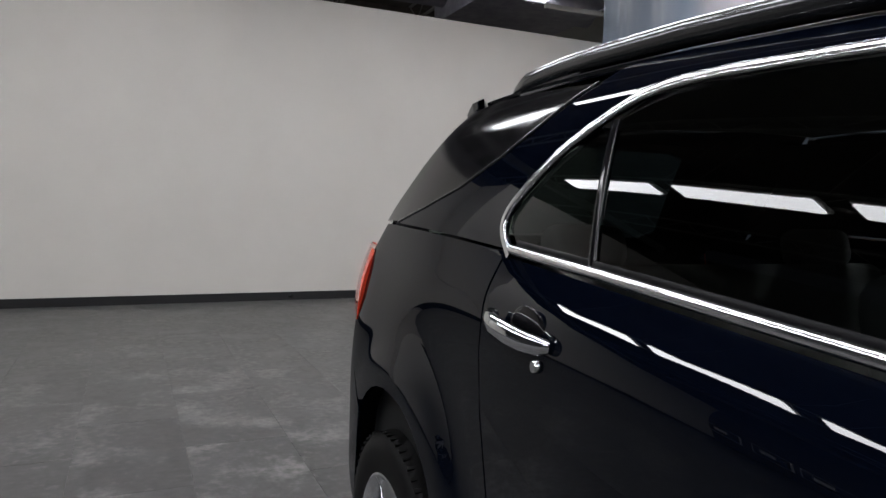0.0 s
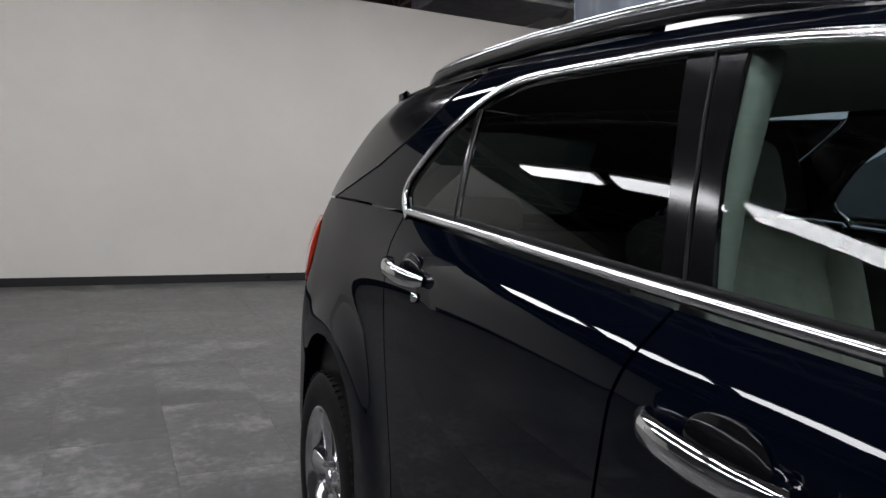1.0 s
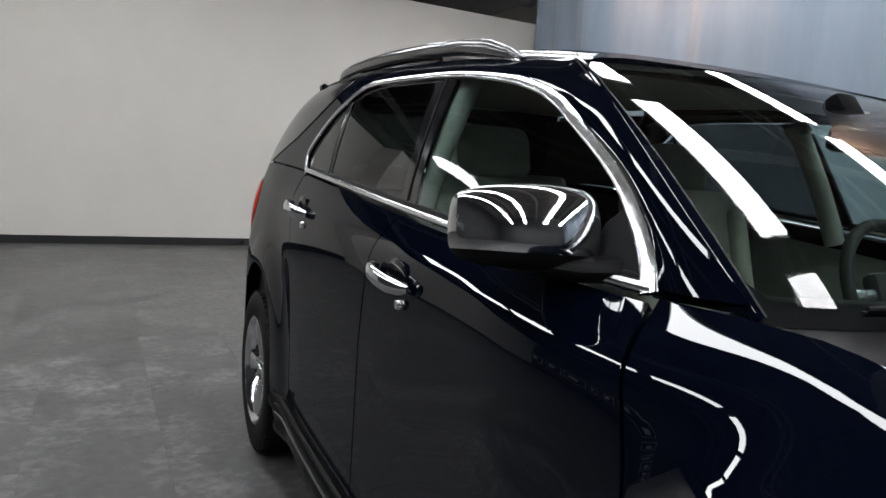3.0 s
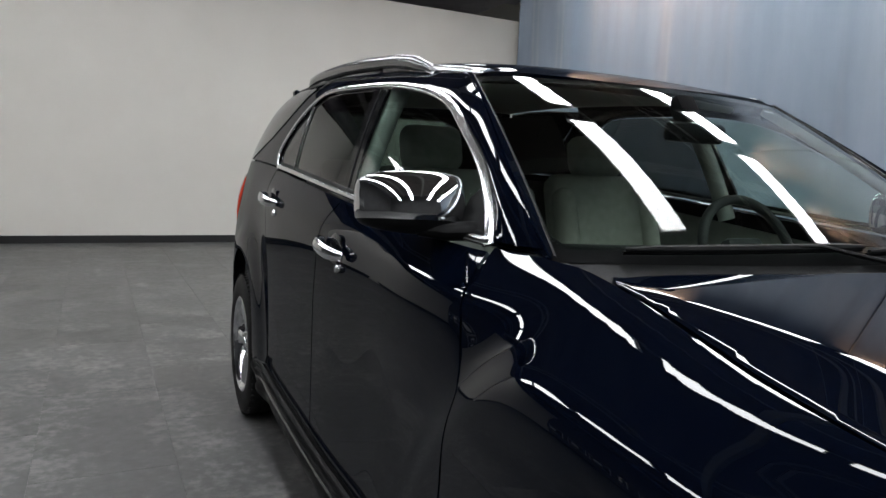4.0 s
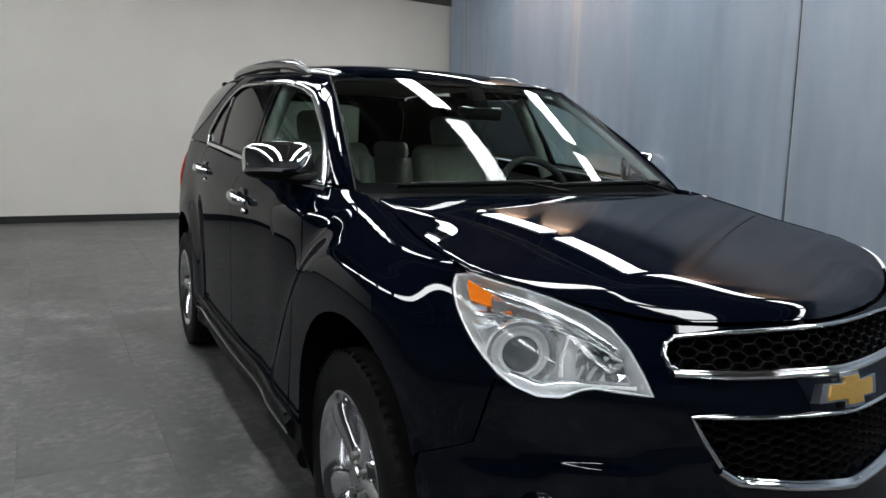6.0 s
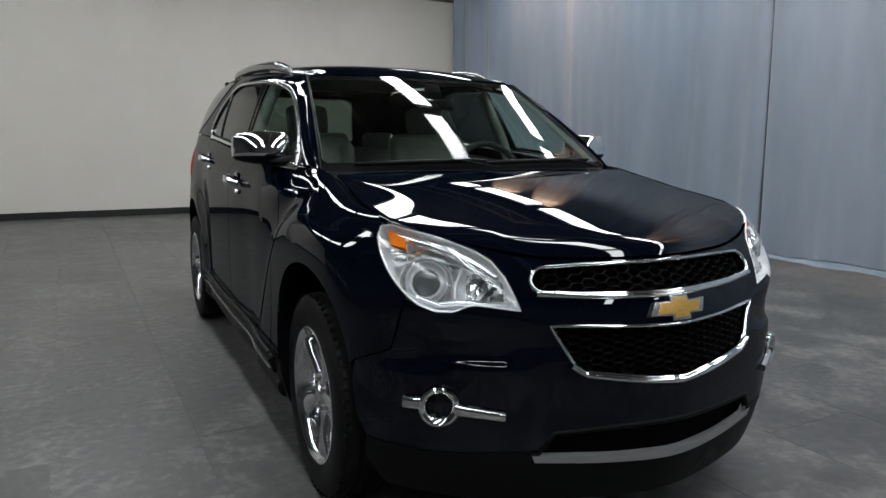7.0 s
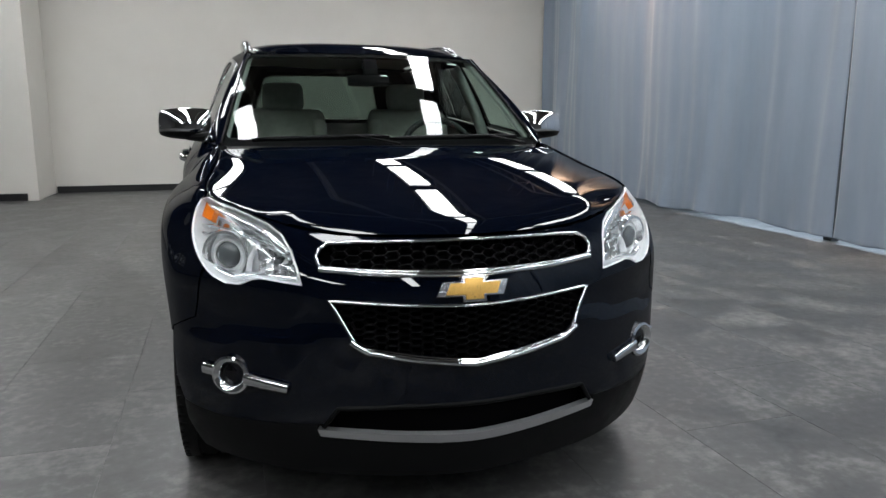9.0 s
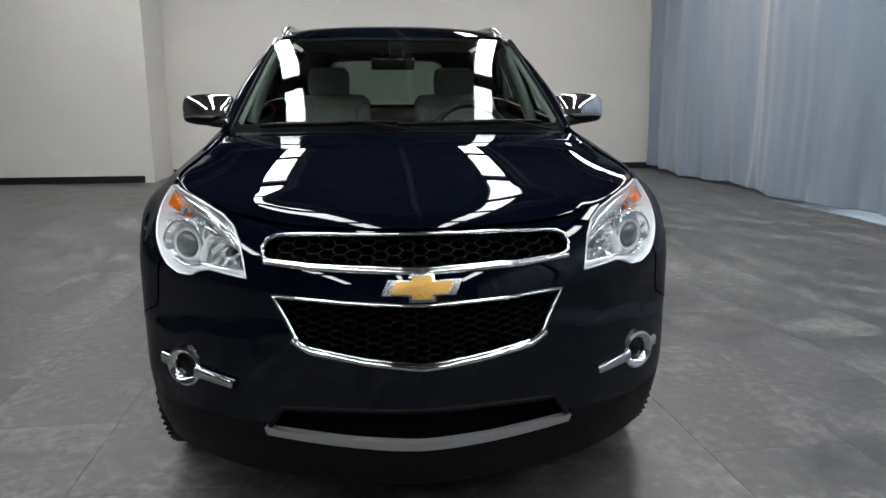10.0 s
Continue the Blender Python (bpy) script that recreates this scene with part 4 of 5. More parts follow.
# cowl and wipers
cowl = bmesh.new()
rows = []
for i in range(25):
    u = -1 + 2 * i / 24
    a = abs(u) * .68
    y1 = .22 + .14 * u * u
    rows.append([cowl.verts.new((u * .665, y1 + dy, 1.118 - .006 * u * u + dz)) for dy, dz in ((-.13, -.035), (-.06, -.012), (.0, .004), (.05, .035))])
for a, b in zip(rows, rows[1:]):
    for k in range(3):
        cowl.faces.new((a[k], b[k], b[k + 1], a[k + 1]))
part("cowl", cowl, trim_black, car, "black plastic cowl below the windscreen")
for x0, x1, v0, v1 in ((-.56, -.02, .012, .030), (-.02, .58, .012, .036)):
    pts = []
    for k in range(9):
        x = x0 + (x1 - x0) * k / 8
        w = windscreen(x / .66, v0 + (v1 - v0) * k / 8)
        pts.append((w[0], w[1] - .008, w[2] + .012))
    wiper = part("wiper", tube(pts, [.004] + [.009] * 7 + [.004], 8), trim_black, car, "black windscreen wiper")
    part("wiper_blade", tube([(p[0], p[1] + .006, p[2] - .007) for p in pts], .004, 6), seal, wiper)
    e = windscreen((x1 + .04) / .68, -.02)
    part("wiper_arm", tube([(e[0], e[1] - .01, e[2] + .006), (pts[6][0], pts[6][1] - .006, pts[6][2] + .004), (pts[4][0], pts[4][1], pts[4][2] + .006)], [.010, .007, .005], 8, .6), trim_black, wiper)

# nose: bumper skin with the two grille mouths
mouth_up = [(0, .812), (.30, .815), (.425, .822), (.447, .832), (.455, .852), (.447, .872), (.425, .884), (.30, .889), (0, .894)]
mouth_low = [(0, .567), (.15, .582), (.28, .601), (.318, .608), (.340, .632), (.405, .734), (.2, .726), (0, .722)]
bumper = [(0, .44), (.2, .437), (.375, .427), (.42, .379), (.67, .368), (.77, .366), (.95, .376), (.985, .44), (1.0, .55), (.987, .598), (.857, .65), (.810, .795)]
bumper += [(u + N - .003, v - .003) for u, v in HEAD_LOW[6:]] + [(.501, .818), (.528, .867), (.568, .909), (.620, .935), (.68, .953)] + [(u, rim_z(S_NOSE + u) - .003) for u in (.70, .64, .57, .50, .40, .30, .15, 0)]
bumper_ob = skin("front_bumper", [both(bumper), both(mouth_up), both(mouth_low)], front, paint, car, .025, .03, 0, 1)
valance = [(0, .205), (.5, .205), (.9, .225), (.962, .30), (.95, .372), (.77, .362), (.67, .364), (.45, .376), (.445, .335), (.2, .323), (0, .318)]
valance_ob = skin("front_valance", [both(valance)], front, trim_black, car, .03, .02, 0, 1, "black plastic lower front")
skid = [(0, .323), (.1, .324), (.2, .328), (.3, .333), (.440, .341), (.447, .362), (.3, .357), (.2, .352), (0, .348)]
skin("skid_plate", [both(skid)], front, silver_paint, valance_ob, .012, .02, .004, 1, "bright silver skid strip")
skin("intake_back", [both([(0, .29), (.55, .30), (.52, .46), (0, .47)])], front, dark, bumper_ob, .05, 0, -.045, 1)
molding("intake_lip", [(-.43, .368), (-.385, .428), (-.2, .438), (0, .441), (.2, .438), (.385, .428), (.43, .368)], front, trim_black, bumper_ob, .014, .006, 0, 1)


def grille(name, mouth, cells, drop, width, height, bar):
    """A black honeycomb net set back in a chrome-framed mouth."""
    bm = bmesh.new()
    lo = min(v for _, v in mouth)
    hi = max(v for _, v in mouth)
    loop = both(mouth)
    seen = set()
    r0, nx, nz = width / 2, int(.5 / width) + 1, int((hi - lo) / height) + 2
    for i in range(-nx, nx + 1):
        for j in range(-1, nz + 1):
            cu, cv = i * width * .75 * 1.0, lo + (j + (.5 if i % 2 else 0)) * height
            hexa = [(cu + dx * width / 2, cv + dz * height / 2) for dx, dz in ((-1, 0), (-.5, 1), (.5, 1), (1, 0), (.5, -1), (-.5, -1))]
            for a, b in zip(hexa, hexa[1:] + hexa[:1]):
                key = tuple(sorted(((round(a[0], 4), round(a[1], 4)), (round(b[0], 4), round(b[1], 4)))))
                mid = np.array([[(a[0] + b[0]) / 2, (a[1] + b[1]) / 2]])
                if key in seen or not inside(mid, [loop])[0]:
                    continue
                seen.add(key)
                ends = []
                for u, v in (a, b):
                    p, n = frame_at(front, u, v)
                    ends.append((p, n))
                (pa, na), (pb, nb) = ends
                t = (pb - pa).normalized()
                ac = na.cross(t).normalized() * bar
                quad = [[p + ac * s - n * d for s, d in ((1, drop), (.35, drop - .008), (-.35, drop - .008), (-1, drop), (-.8, drop + .02), (.8, drop + .02))] for p, n in ((pa, na), (pb, nb))]
                va = [[bm.verts.new(p) for p in ring] for ring in quad]
                for k in range(6):
                    bm.faces.new((va[0][k], va[1][k], va[1][(k + 1) % 6], va[0][(k + 1) % 6]))
    bmesh.ops.recalc_face_normals(bm, faces=bm.faces)
    ob = part(name, bm, grille_black, bumper_ob, "black honeycomb grille", smooth=False)
    skin("grille_back", [both([(u * 1.03, v) for u, v in mouth])], front, dark, ob, .05, 0, -drop - .03, 1)
    return ob


g = grille("upper_grille", mouth_up, 10, .022, .052, .0235, .0030)
molding("grille_frame", both(mouth_up), front, chrome, g, .012, .010, -.003, 1, True, "chrome grille frame")
molding("grille_sill", [(-.44, .818), (-.30, .808), (0, .803), (.30, .808), (.44, .818)], front, chrome, g, .018, .012, -.002, 1, False)
g = grille("lower_grille", mouth_low, 10, .022, .044, .0205, .0026)
molding("grille_frame", both(mouth_low), front, chrome, g, .012, .010, -.003, 1, True, "chrome grille frame")
molding("grille_chin", [(-.345, .625), (-.30, .597), (-.15, .574), (0, .559), (.15, .574), (.30, .597), (.345, .625)], front, chrome, g, .022, .018, -.002, 1, False)
# plain gold badge in a silver surround
bow = [(-.108, -.020), (-.088, .017), (-.034, .017), (-.034, .032), (.034, .032), (.034, .017), (.108, .017), (.088, -.020), (.034, -.020), (.034, -.035), (-.034, -.035), (-.034, -.020)]
badge = skin("badge", [[(u * 1.0, v + .766) for u, v in bow]], front, satin, car, .012, .016, .012, 1, "gold cross-shaped badge with a silver rim")
skin("badge_face", [[(u * .76, v * .80 + .766) for u, v in bow]], front, gold, badge, .012, .004, .0155, 1, "gold face")


# ---- headlamps ----
def headlamp(side):
    lamp = skin("headlamp", [HEAD], body, glass_lamp, car, .02, 0, .001, side, "clear headlamp with a round projector and amber marker")
    lamp.visible_shadow = False
    skin("lamp_bowl", [HEAD], body, housing, lamp, .02, 0, -.085, side, "silver lamp bowl")
    # side walls of the bowl
    bm = bmesh.new()
    loop = dense(HEAD, .02)
    rows = []
    for u, v in loop:
        p, n = frame_at(body, u, v)
        rows.append([bm.verts.new(((p - n * d).x * side, (p - n * d).y, (p - n * d).z)) for d in (0, .085)])
    for a, b in zip(rows, rows[1:] + rows[:1]):
        bm.faces.new((a[0], b[0], b[1], a[1]))
    part("lamp_wall", bm, housing, lamp)
    molding("lamp_rim", HEAD, body, housing, lamp, .006, .003, -.006, side, True)

    def sit(u, v, d):
        p, n = frame_at(body, u, v)
        p = p - n * d
        turn = Vector((n.x * side, n.y * 1.6, 0)).to_track_quat("Z", "Y").to_matrix().to_4x4()
        return Matrix.Translation((p.x * side, p.y, p.z)) @ turn
    # projector: deep chrome ring, lens, outer bowl ring
    eye = sit(-.642, .852, .046)
    part("projector_ring", moved(lathe([(-.03, .070), (.0, .078), (.012, .074), (.012, .066), (-.004, .056), (-.012, .050), (-.02, .047)], 40, "z"), eye), reflector, lamp, "bright projector ring")
    part("projector_shroud", moved(lathe([(-.045, .052), (-.012, .050), (-.004, .047), (-.004, .040), (-.03, .038)], 36, "z"), eye), housing, lamp)
    part("projector_lens", moved(lathe([(-.03, .041), (-.006, .039), (.004, .032), (.011, .020), (.014, 0)], 32, "z"), eye), lens_glass, lamp, "dark glass projector lens")
    # inner lamp: a faceted reflector box with its bulb
    cell = sit(-.825, .848, .05)
    bm = bmesh.new()
    n, rows = 7, []
    for j in range(6):
        row = []
        for i in range(n):
            a, b = -.055 + .11 * i / (n - 1), -.045 + .085 * j / 5
            row.append(bm.verts.new((a, b, -.03 + 9 * (a * a + b * b) + .006 * ((i + j) % 2))))
        rows.append(row)
    for a, b in zip(rows, rows[1:]):
        for i in range(n - 1):
            bm.faces.new((a[i], a[i + 1], b[i + 1], b[i]))
    moved(bm, cell)
    part("main_reflector", bm, reflector, lamp, "faceted bright reflector", smooth=False)
    part("bulb", moved(lathe([(-.03, .012), (.0, .012), (.012, .009), (.016, 0)], 16, "z"), cell), lens_glass, lamp)
    # bright brow across the top and shelf under it
    for path, w, h, d, m in (([(-.48, .980), (-.55, .972), (-.64, .958), (-.72, .938), (-.79, .912), (-.86, .872)], .034, .014, -.035, reflector),
                             ([(-.50, .925), (-.56, .928), (-.64, .922), (-.72, .908), (-.80, .884), (-.872, .850)], .012, .02, -.04, chrome),
                             ([(-.515, .905), (-.54, .90), (-.575, .912)], .014, .016, -.04, reflector),
                             ([(-.62, .806), (-.69, .786), (-.76, .800), (-.90, .797)], .016, .014, -.04, reflector),
                             ([(-.735, .81), (-.735, .85), (-.75, .89)], .010, .022, -.05, housing)):
        molding("lamp_brow", path, body, m, lamp, w, h, d, side)
    skin("amber_marker", [[(-.464, .984), (-.498, .944), (-.563, .936), (-.552, .962)]], body, amber, lamp, .02, .02, -.010, side, "orange side marker")
    for j in range(7):
        molding("lamp_rib", [(-.53 - .045 * j, .955 - .008 * j), (-.55 - .045 * j, .918 - .006 * j)], body, reflector, lamp, .012, .008, -.06, side)
    p, nrm = frame_at(body, -.60, .935)
    p = p - nrm * .045
    part("amber_bulb", moved(lathe([(-.012, .009), (.006, .009), (.012, 0)], 14, "z"), Matrix.Translation((p.x * side, p.y, p.z))), amber_dim, lamp)
    return lamp


for side in SIDES:
    headlamp(side)

# fog lamps with chrome wings
for side in SIDES:
    p, n = frame_at(body, -.70, .503)
    out = Vector((n.x * side, n.y, 0))
    at = Matrix.Translation((p.x * side, p.y, p.z)) @ Vector((out.x * .6, out.y, 0)).to_track_quat("Z", "Y").to_matrix().to_4x4()
    fog = part("fog_lamp", moved(lathe([(-.03, .046), (.002, .058), (.012, .057), (.016, .050), (.012, .041), (.002, .034), (-.022, .031)], 40, "z"), at), chrome, bumper_ob, "round fog lamp in a broad chrome ring with side bars")
    part("fog_reflector", moved(lathe([(-.03, 0), (-.028, .015), (-.018, .032)], 30, "z"), at), reflector, fog)
    part("fog_lens", moved(lathe([(-.014, .034), (-.004, .030), (.002, .018), (.004, 0)], 30, "z"), at), black_gloss, fog, "dark lens")
    molding("fog_bar", [(-.748, .497), (-.80, .492), (-.845, .487), (-.885, .482)], body, chrome, fog, lambda k: .032 - .008 * k, .016, 0, side, flat=True)
    molding("fog_bar", [(-.655, .507), (-.63, .507), (-.598, .508)], body, chrome, fog, .034, .016, 0, side, flat=True)

# tail: bumper, hatch, lamps, spoiler
T = S_TAIL


def tail(u, z):
    x, y, _ = body(T - abs(u), z)
    return (-x if u >= 0 else x, y, z)


rear = [(0, .30), (.5, .30), (.78, .32), (T - 3.235, .36), (T - 3.20, .56), (T - 3.175, .70), (T - 3.325, .785), (T - 3.366, .86), (T - 3.395, .94), (.6, .93), (0, .92)]
skin("rear_bumper", [both(rear)], tail, paint, car, .04, .015, 0, 1)


def lamp_bulge(s, z):
    """The tail lamp's lens, swelling out of the body's surface."""
    p, n = frame_at(body, s, z)
    r = ((s - 3.43) / .15) ** 2 + ((z - 1.09) / .14) ** 2
    return tuple(p + n * .017 * max(0.0, 1 - r) ** .8) if r < 1 else tuple(p)


hatch = [(0, .925), (.595, .935), (.52, 1.0), (.50, 1.23), (.3, 1.22), (0, 1.215)]
hatch_ob = skin("tailgate", [both(hatch)], tail, paint, car, .04, .015, 0, 1)
for side in SIDES:
    lamp = [(3.375, .945), (3.325, 1.03), (3.305, 1.185), (3.50, 1.20), (T - .53, 1.19), (T - .52, .98)]
    skin("tail_lamp", [lamp], lamp_bulge, red_lens, car, .018, .02, .003, side, "red tail lamp")

skin("tailgate_lining", [both([(0, .5), (T - 3.45, .5), (T - 3.45, 1.19), (0, 1.19)])], tail, cabin_dark, hatch_ob, .08, 0, -.07, 1)


def rear_glass(u, v):
    """u across from -1 to 1, v from the waist up to the spoiler."""
    x = u * (.765 * (1 - v) + .63 * v)
    e = abs(u) ** 3.5
    return (-x, (3.68 * (1 - v) + 3.28 * v) * (1 - e) + (3.335 * (1 - v) + 2.875 * v) * e, (1.20 * (1 - v) + 1.635 * v) * (1 - e) + (1.20 * (1 - v) + 1.615 * v) * e + .05 * v * (1 - v))


skin("rear_window", [both([(0, .06), (.64, .06), (.70, .12), (.66, .78), (.58, .84), (0, .86)])], rear_glass, glass_rear, car, .05, 0, 0, 1, "tinted rear window", (.62, .42))
skin("hatch_frame", [both([(0, -.06), (1.03, -.06), (1.0, 1.0), (0, 1.0)]), both([(0, .06), (.64, .06), (.70, .12), (.66, .78), (.58, .84), (0, .86)])], rear_glass, black_gloss, hatch_ob, .05, .01, -.002, 1, "", (.62, .42))


def spoiler_top(x, y):
    k = min(abs(x) / .625, 1.05)
    return (x, y, 1.664 - .05 * (y - 2.95) / .4 - .035 * k ** 2.6)


skin("roof_spoiler", [both([(0, 3.205), (.4, 3.12), (.55, 2.98), (.615, 2.87), (.622, 2.93), (.57, 3.08), (.45, 3.22), (0, 3.32)])], spoiler_top, paint, car, .04, .03, 0, 1)
part("aerial", tube([(-.02, 3.12, 1.62), (-.02, 3.14, 1.65), (-.02, 3.20, 1.76)], [.016, .007, .003], 8), trim_black, car, "short black roof aerial")


# ---- wheels ----
def wheel(side, y, turn):
    at = pose(side * (.733 if y < 1 else .765), y, AXLE_Z, turn) @ Matrix.Diagonal((side, 1, 1, 1))
    prof = [(-.108, .232), (-.116, .262), (-.1175, .30), (-.111, .335), (-.098, .349), (-.086, .3535)]
    grooves = []
    for c in (-.052, 0, .052):
        grooves += [(c - .007, .3555), (c - .006, .347), (c + .006, .347), (c + .007, .3555)]
    prof += grooves + [(-a, r) for a, r in reversed(prof)]
    rim_prof = [(-.10, .20), (-.104, .236), (-.095, .238), (-.09, .225), (0, .20), (.085, .215), (.098, .226), (.104, .238), (.112, .240), (.114, .234), (.106, .222), (.08, .208), (.02, .19), (-.10, .19)]
    rim = part("wheel", moved(lathe(rim_prof, 64), at), wheel_chrome, car, "five-spoke chrome wheel")
    tyre = part("tyre", moved(lathe(prof, 72), at), rubber, rim, "black tyre with tread")
    # shoulder lugs of the tread
    bm = bmesh.new()
    for k in range(64):
        a = 2 * math.pi * k / 64
        for s in (-1, 1):
            add_box(bm, (s * .094, 0, .3505), (.026, .011, .006), 0, None)
            made = bm.verts[-8:]
            bmesh.ops.rotate(bm, cent=(0, 0, 0), matrix=Matrix.Rotation(a + .03 * s, 3, "X"), verts=made)
    tagged(part("tread", moved(bm, at), rubber, tyre, smooth=False), kind="stuff")
    # five wedge spokes with a raised spine
    for k in range(5):
        a = 2 * math.pi * k / 5 + .2
        bm = bmesh.new()
        rows = []
        for r, w, f in ((.045, .030, .082), (.075, .029, .080), (.11, .031, .085), (.15, .037, .092), (.19, .045, .096), (.222, .055, .092)):
            rows.append([bm.verts.new((x, t, r)) for x, t in ((f - .05, w), (f - .012, w), (f - .004, w * .86), (f + .004, w * .3), (f + .004, -w * .3), (f - .004, -w * .86), (f - .012, -w), (f - .05, -w))])
        for p, q in zip(rows, rows[1:]):
            for i in range(8):
                bm.faces.new((p[i], q[i], q[(i + 1) % 8], p[(i + 1) % 8]))
        bm.faces.new(rows[0])
        bm.faces.new(rows[-1])
        bmesh.ops.recalc_face_normals(bm, faces=bm.faces)
        moved(bm, at @ Matrix.Rotation(a, 4, "X"))
        bmesh.ops.recalc_face_normals(bm, faces=bm.faces)
        part("spoke", bm, wheel_chrome, rim)
        part("wheel_nut", moved(lathe([(.05, .011), (.092, .010), (.095, .006), (.095, 0)], 8), at @ Matrix.Rotation(a + .628, 4, "X") @ Matrix.Translation((0, 0, .058))), brake, rim)
    part("hub_disc", moved(lathe([(.03, .10), (.06, .09), (.078, .075), (.08, .045), (.088, .036), (.09, 0)], 36), at), wheel_chrome, rim)
    part("hub_cap", moved(lathe([(.085, .034), (.093, .032), (.096, .024), (.097, 0)], 28), at), satin, rim)
    part("brake_disc", moved(lathe([(.0, .05), (.0, .165), (.016, .165), (.016, .05)], 40), at), brake, rim)
    part("wheel_back", moved(lathe([(-.06, 0), (-.06, .20)], 24), at), dark, rim)


for side in SIDES:
    wheel(side, 0, 12)
    wheel(side, WHEELBASE, 40)

# ---- underside and cabin ----
# plain near-black boxes, added to block light under the floor and bonnet
under = bmesh.new()
add_box(under, (0, 1.53, .33), (1.0, 4.0, .16))
add_box(under, (0, 1.38, .36), (1.56, 1.95, .22))
add_box(under, (0, -.08, .60), (.96, .72, .40))
add_box(under, (0, 3.3, .62), (1.3, .7, .42))
part("underbody", under, dark, car, smooth=False)
part("cabin_floor", box((0, 1.7, .53), (1.5, 3.2, .06)), cabin_dark, car, smooth=False)
part("bulkhead", box((0, .10, .83), (1.36, .08, .50)), cabin_dark, car, smooth=False)
dash = bmesh.new()
rows = []
for y, z in ((.10, 1.085), (.22, 1.105), (.38, 1.115), (.52, 1.10), (.62, 1.06), (.68, .98), (.66, .85), (.56, .72), (.5, .55)):
    rows.append([dash.verts.new((x, y + .10 * (x / .7) ** 2, z - .015 * (x / .7) ** 2 + (.02 * math.exp(-((x - .36) / .16) ** 2) if .4 < y < .66 else 0))) for x in [-.70 + .1 * i for i in range(15)]])
for a, b in zip(rows, rows[1:]):
    for i in range(14):
        dash.faces.new((a[i], a[i + 1], b[i + 1], b[i]))
part("dashboard", dash, cabin_dark, car, "dark dashboard")
part("centre_console", box((0, .95, .74), (.24, .9, .36), .04), cabin_dark, car)
for x in (-.5, .06, .55):
    part("air_vent", moved(box((0, 0, 0), (.12, .02, .06), .01), pose(x, .70, 1.01, -15)), satin, car)
wheel_at = pose(.36, .86, 1.055, 66)
steer = part("steering_wheel", moved(lathe([(.017 * math.sin(t * math.pi / 5), .185 + .016 * math.cos(t * math.pi / 5)) for t in range(10)], 40, "z", True), wheel_at), cabin_dark, car, "dark steering wheel")
part("steering_hub", moved(box((0, 0, -.02), (.15, .12, .05), .02), wheel_at), cabin_dark, steer)
for a in (0, 180, 250, 290):
    part("steering_spoke", moved(box((.12, 0, -.012), (.14, .03, .016), .006), wheel_at @ Matrix.Rotation(radians(a), 4, "Z")), satin, steer)


def seat(x, y, w):
    s = part("seat", moved(box((0, 0, 0), (w, .52, .17), .06, steps=3), pose(x, y, .72, 6)), cloth_light, car, "pale grey cloth seat")
    part("seat_back", moved(box((0, 0, .30), (w * .96, .13, .52), .055, steps=3), pose(x, y + .26, .74, -16)), cloth_light, s)
    for sx in (-1, 1):
        part("seat_bolster", moved(box((sx * w * .40, -.05, .27), (.085, .10, .44), .04, steps=3), pose(x, y + .26, .74, -16)), cloth_light, s)
    part("headrest", moved(box((0, -.01, .635), (.24, .10, .17), .045, steps=3), pose(x, y + .26, .74, -16)), cloth_light, s, "headrest")
    for sx in (-.06, .06):
        part("headrest_post", moved(box((sx, 0, .55), (.012, .012, .10)), pose(x, y + .26, .74, -16)), brake, s)
    return s


seat(-.37, 1.28, .50)
seat(.37, 1.28, .50)
bench = part("rear_bench", moved(box((0, 0, 0), (1.28, .50, .17), .06, steps=3), pose(0, 2.22, .74, 6)), cloth_light, car, "pale grey rear bench")
part("bench_back", moved(box((0, 0, .22), (1.28, .13, .46), .05, steps=3), pose(0, 2.50, .76, -16)), cloth_light, bench)
for x in (-.42, .42):
    part("headrest", moved(box((0, 0, .50), (.24, .09, .12), .04, steps=3), pose(x, 2.50, .76, -16)), cloth_light, bench)
for side in SIDES:
    for pts, r, name in ((([windscreen(1.01 * side, v / 8) for v in range(9)]), .016, "screen_pillar_trim"),):
        part(name, tube([(p[0] + side * .006, p[1] + .03, p[2] - .018) for p in pts], r, 10), cabin_light, car)
    part("centre_pillar_trim", tube([(side * (glasshouse(1.33 + (z - 1.15) * .2, z)[0] - .05), 1.35 + (z - 1.15) * .2, z) for z in (1.13, 1.2, 1.3, 1.45, 1.52)], .032, 10), cabin_light, car)
    door_card = skin("door_card", [[(.45, .45), (.55, 1.09), (1.35, 1.16), (2.3, 1.23), (2.3, .45)]], body, cabin_light, car, .08, 0, -.07, side, "pale door lining")
skin("load_lining", [[(2.36, .5), (2.36, 1.245), (3.30, 1.255), (3.45, 1.18), (3.45, .5)]], body, cabin_dark, car, .08, 0, -.06, -1, "dark load space lining")
skin("load_lining", [[(2.36, .5), (2.36, 1.245), (3.30, 1.255), (3.45, 1.18), (3.45, .5)]], body, cabin_dark, car, .08, 0, -.06, 1, "dark load space lining")
for side in SIDES:
    skin("rear_pillar_trim", [[(2.45, 1.60), (2.45, 1.30), (3.05, 1.27), (3.32, 1.26), (3.12, 1.42), (2.96, 1.61)]], glasshouse, cabin_dark, car, .08, 0, -.03, side, "dark rear pillar lining")
head_half = [(0, 1.0), (.45, 1.05), (cant_x(1.2) - .03, 1.15), (.57, 2.0), (.58, 2.8), (0, 3.1)]
skin("headliner", [both(head_half)], roof, headliner_cloth, car, .08, 0, -.04, 1, "pale grey headliner")

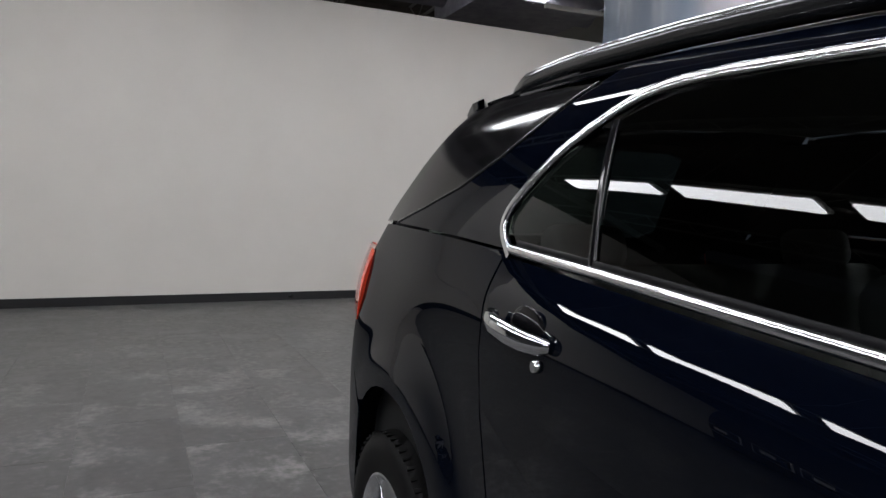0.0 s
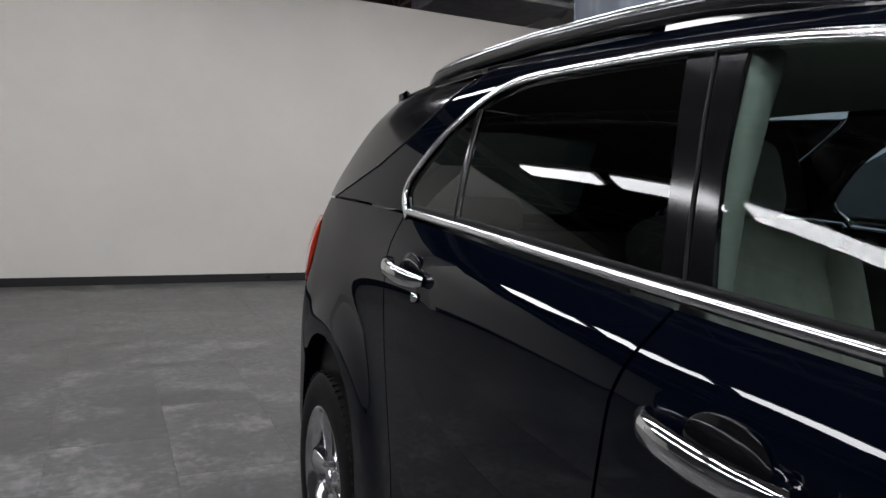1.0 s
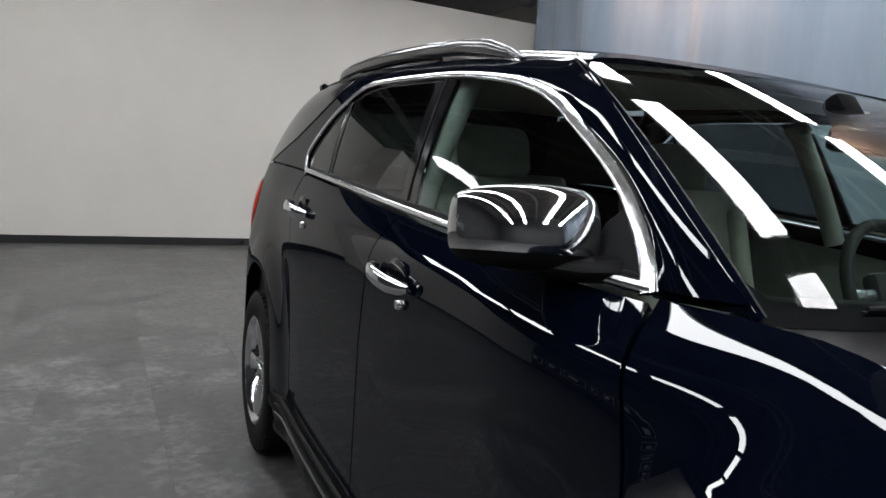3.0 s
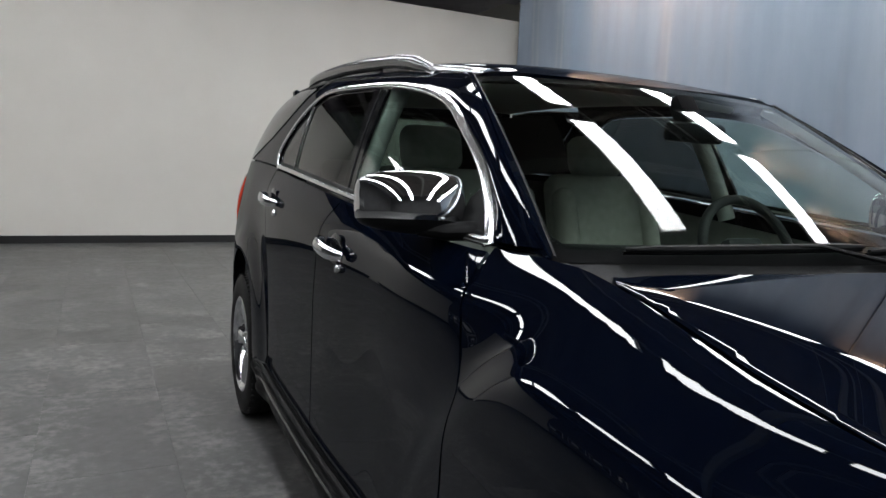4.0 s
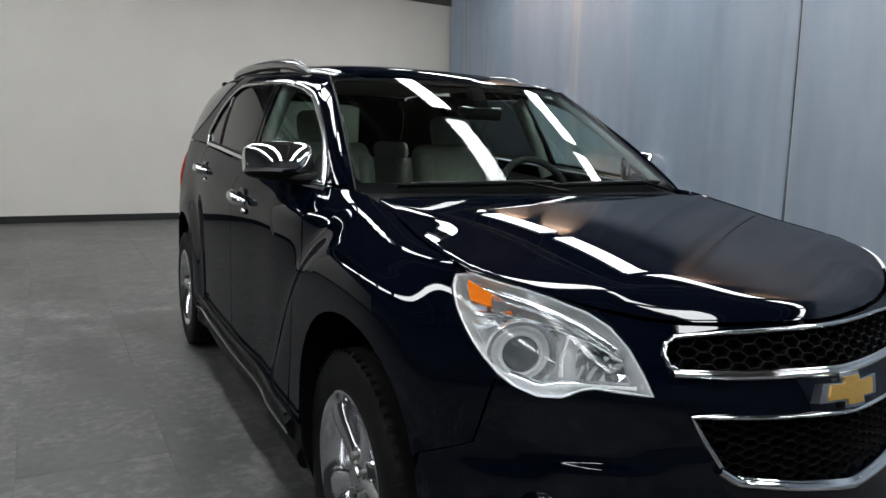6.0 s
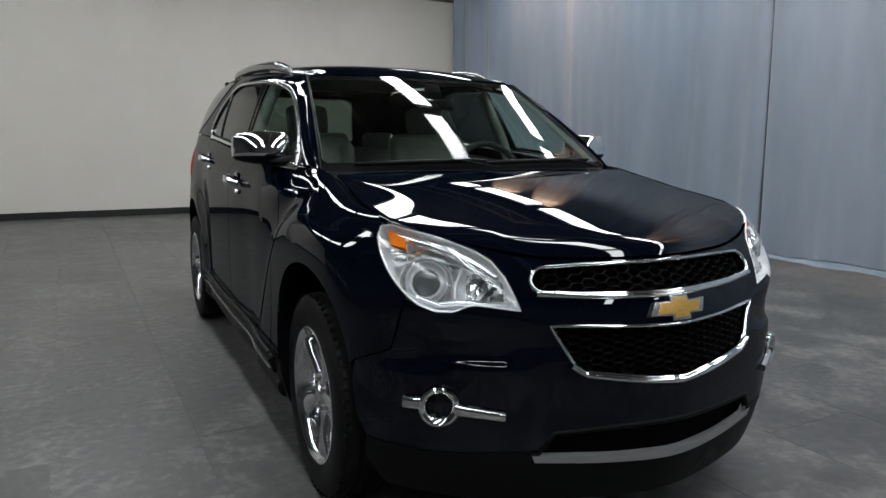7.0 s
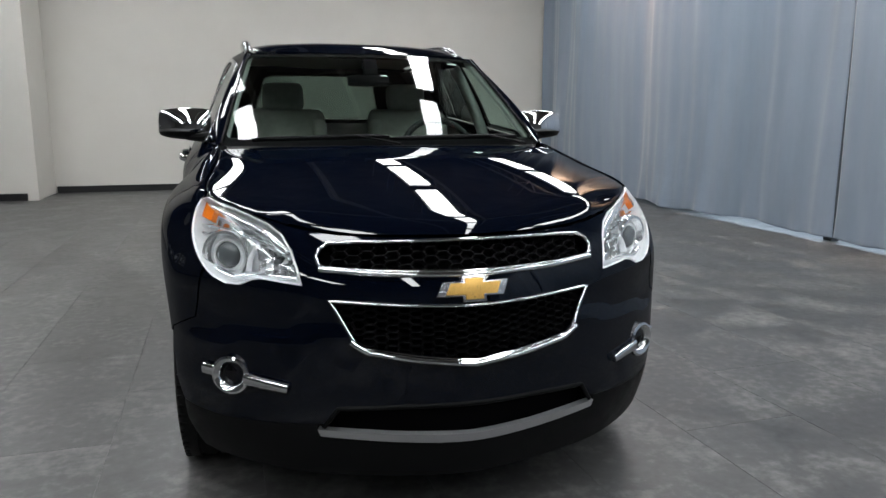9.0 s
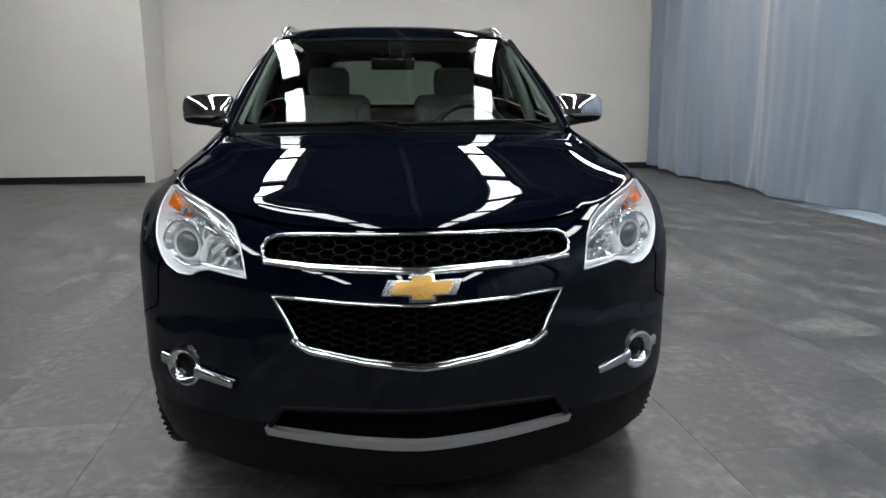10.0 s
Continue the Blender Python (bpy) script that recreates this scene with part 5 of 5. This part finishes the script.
# ---- the floor: stone-look vinyl tiles on a dark bed ----
tagged(part("floor", box((-1, 4.5, -.0525), (16.4, 27.4, .1)), joint_fill, smooth=False), "grey stone-look vinyl tile floor", "floor", kind="structure")
FLOOR = bpy.data.objects["floor"]
TILE_X, TILE_Y, TURN_FLOOR = .545, 1.09, 1.9


def tile_mesh():
    bm = bmesh.new()
    add_box(bm, (0, 0, 0), (TILE_X - .0009, TILE_Y - .0009, .006), .0005, steps=1)
    me = bpy.data.meshes.new("tile")
    bm.to_mesh(me)
    bm.free()
    me.materials.append(floor_vinyl)
    return me


shared = tile_mesh()
rest_v, rest_f = [], []
turn = pose(-1.14, .11, 0, 0, 0, TURN_FLOOR)
near = []
for i in range(-16, 17):
    for j in range(-10, 18):
        p = turn @ Vector(((i + .5) * TILE_X, (j + (.5 if i % 2 else 0)) * TILE_Y, -.003))
        if not (-8.9 < p.x < 6.9 and -8.4 < p.y < 17.4):
            continue
        if (p.y > 10.6) or p.x > 5.4:
            far = True
        else:
            far = math.hypot((p.x + 1.2) * 1.15, (p.y - 2.6) * .8) > 4.6
        if far:
            base = len(rest_v)
            for dx, dy in ((-1, -1), (1, -1), (1, 1), (-1, 1)):
                q = turn @ Vector(((i + .5) * TILE_X + dx * (TILE_X / 2 - .0004), (j + (.5 if i % 2 else 0)) * TILE_Y + dy * (TILE_Y / 2 - .0004), 0))
                rest_v += [(q.x, q.y, 0), (q.x, q.y, -.006)]
            b = base
            rest_f += [(b, b + 2, b + 4, b + 6)] + [(b + 2 * k, b + 2 * k + 1, b + (2 * k + 3) % 8, b + (2 * k + 2) % 8) for k in range(4)]
        else:
            near.append(p)
for p in near:
    ob = new("tile", shared)
    ob.parent = FLOOR
    ob.matrix_world = pose(p.x, p.y, p.z, 0, 0, TURN_FLOOR + (180 if random.random() < .5 else 0))
me = bpy.data.meshes.new("tile_field")
me.from_pydata(rest_v, [], rest_f)
me.update()
tagged(part("tile_field", me, floor_vinyl, FLOOR), "", "", kind="stuff")
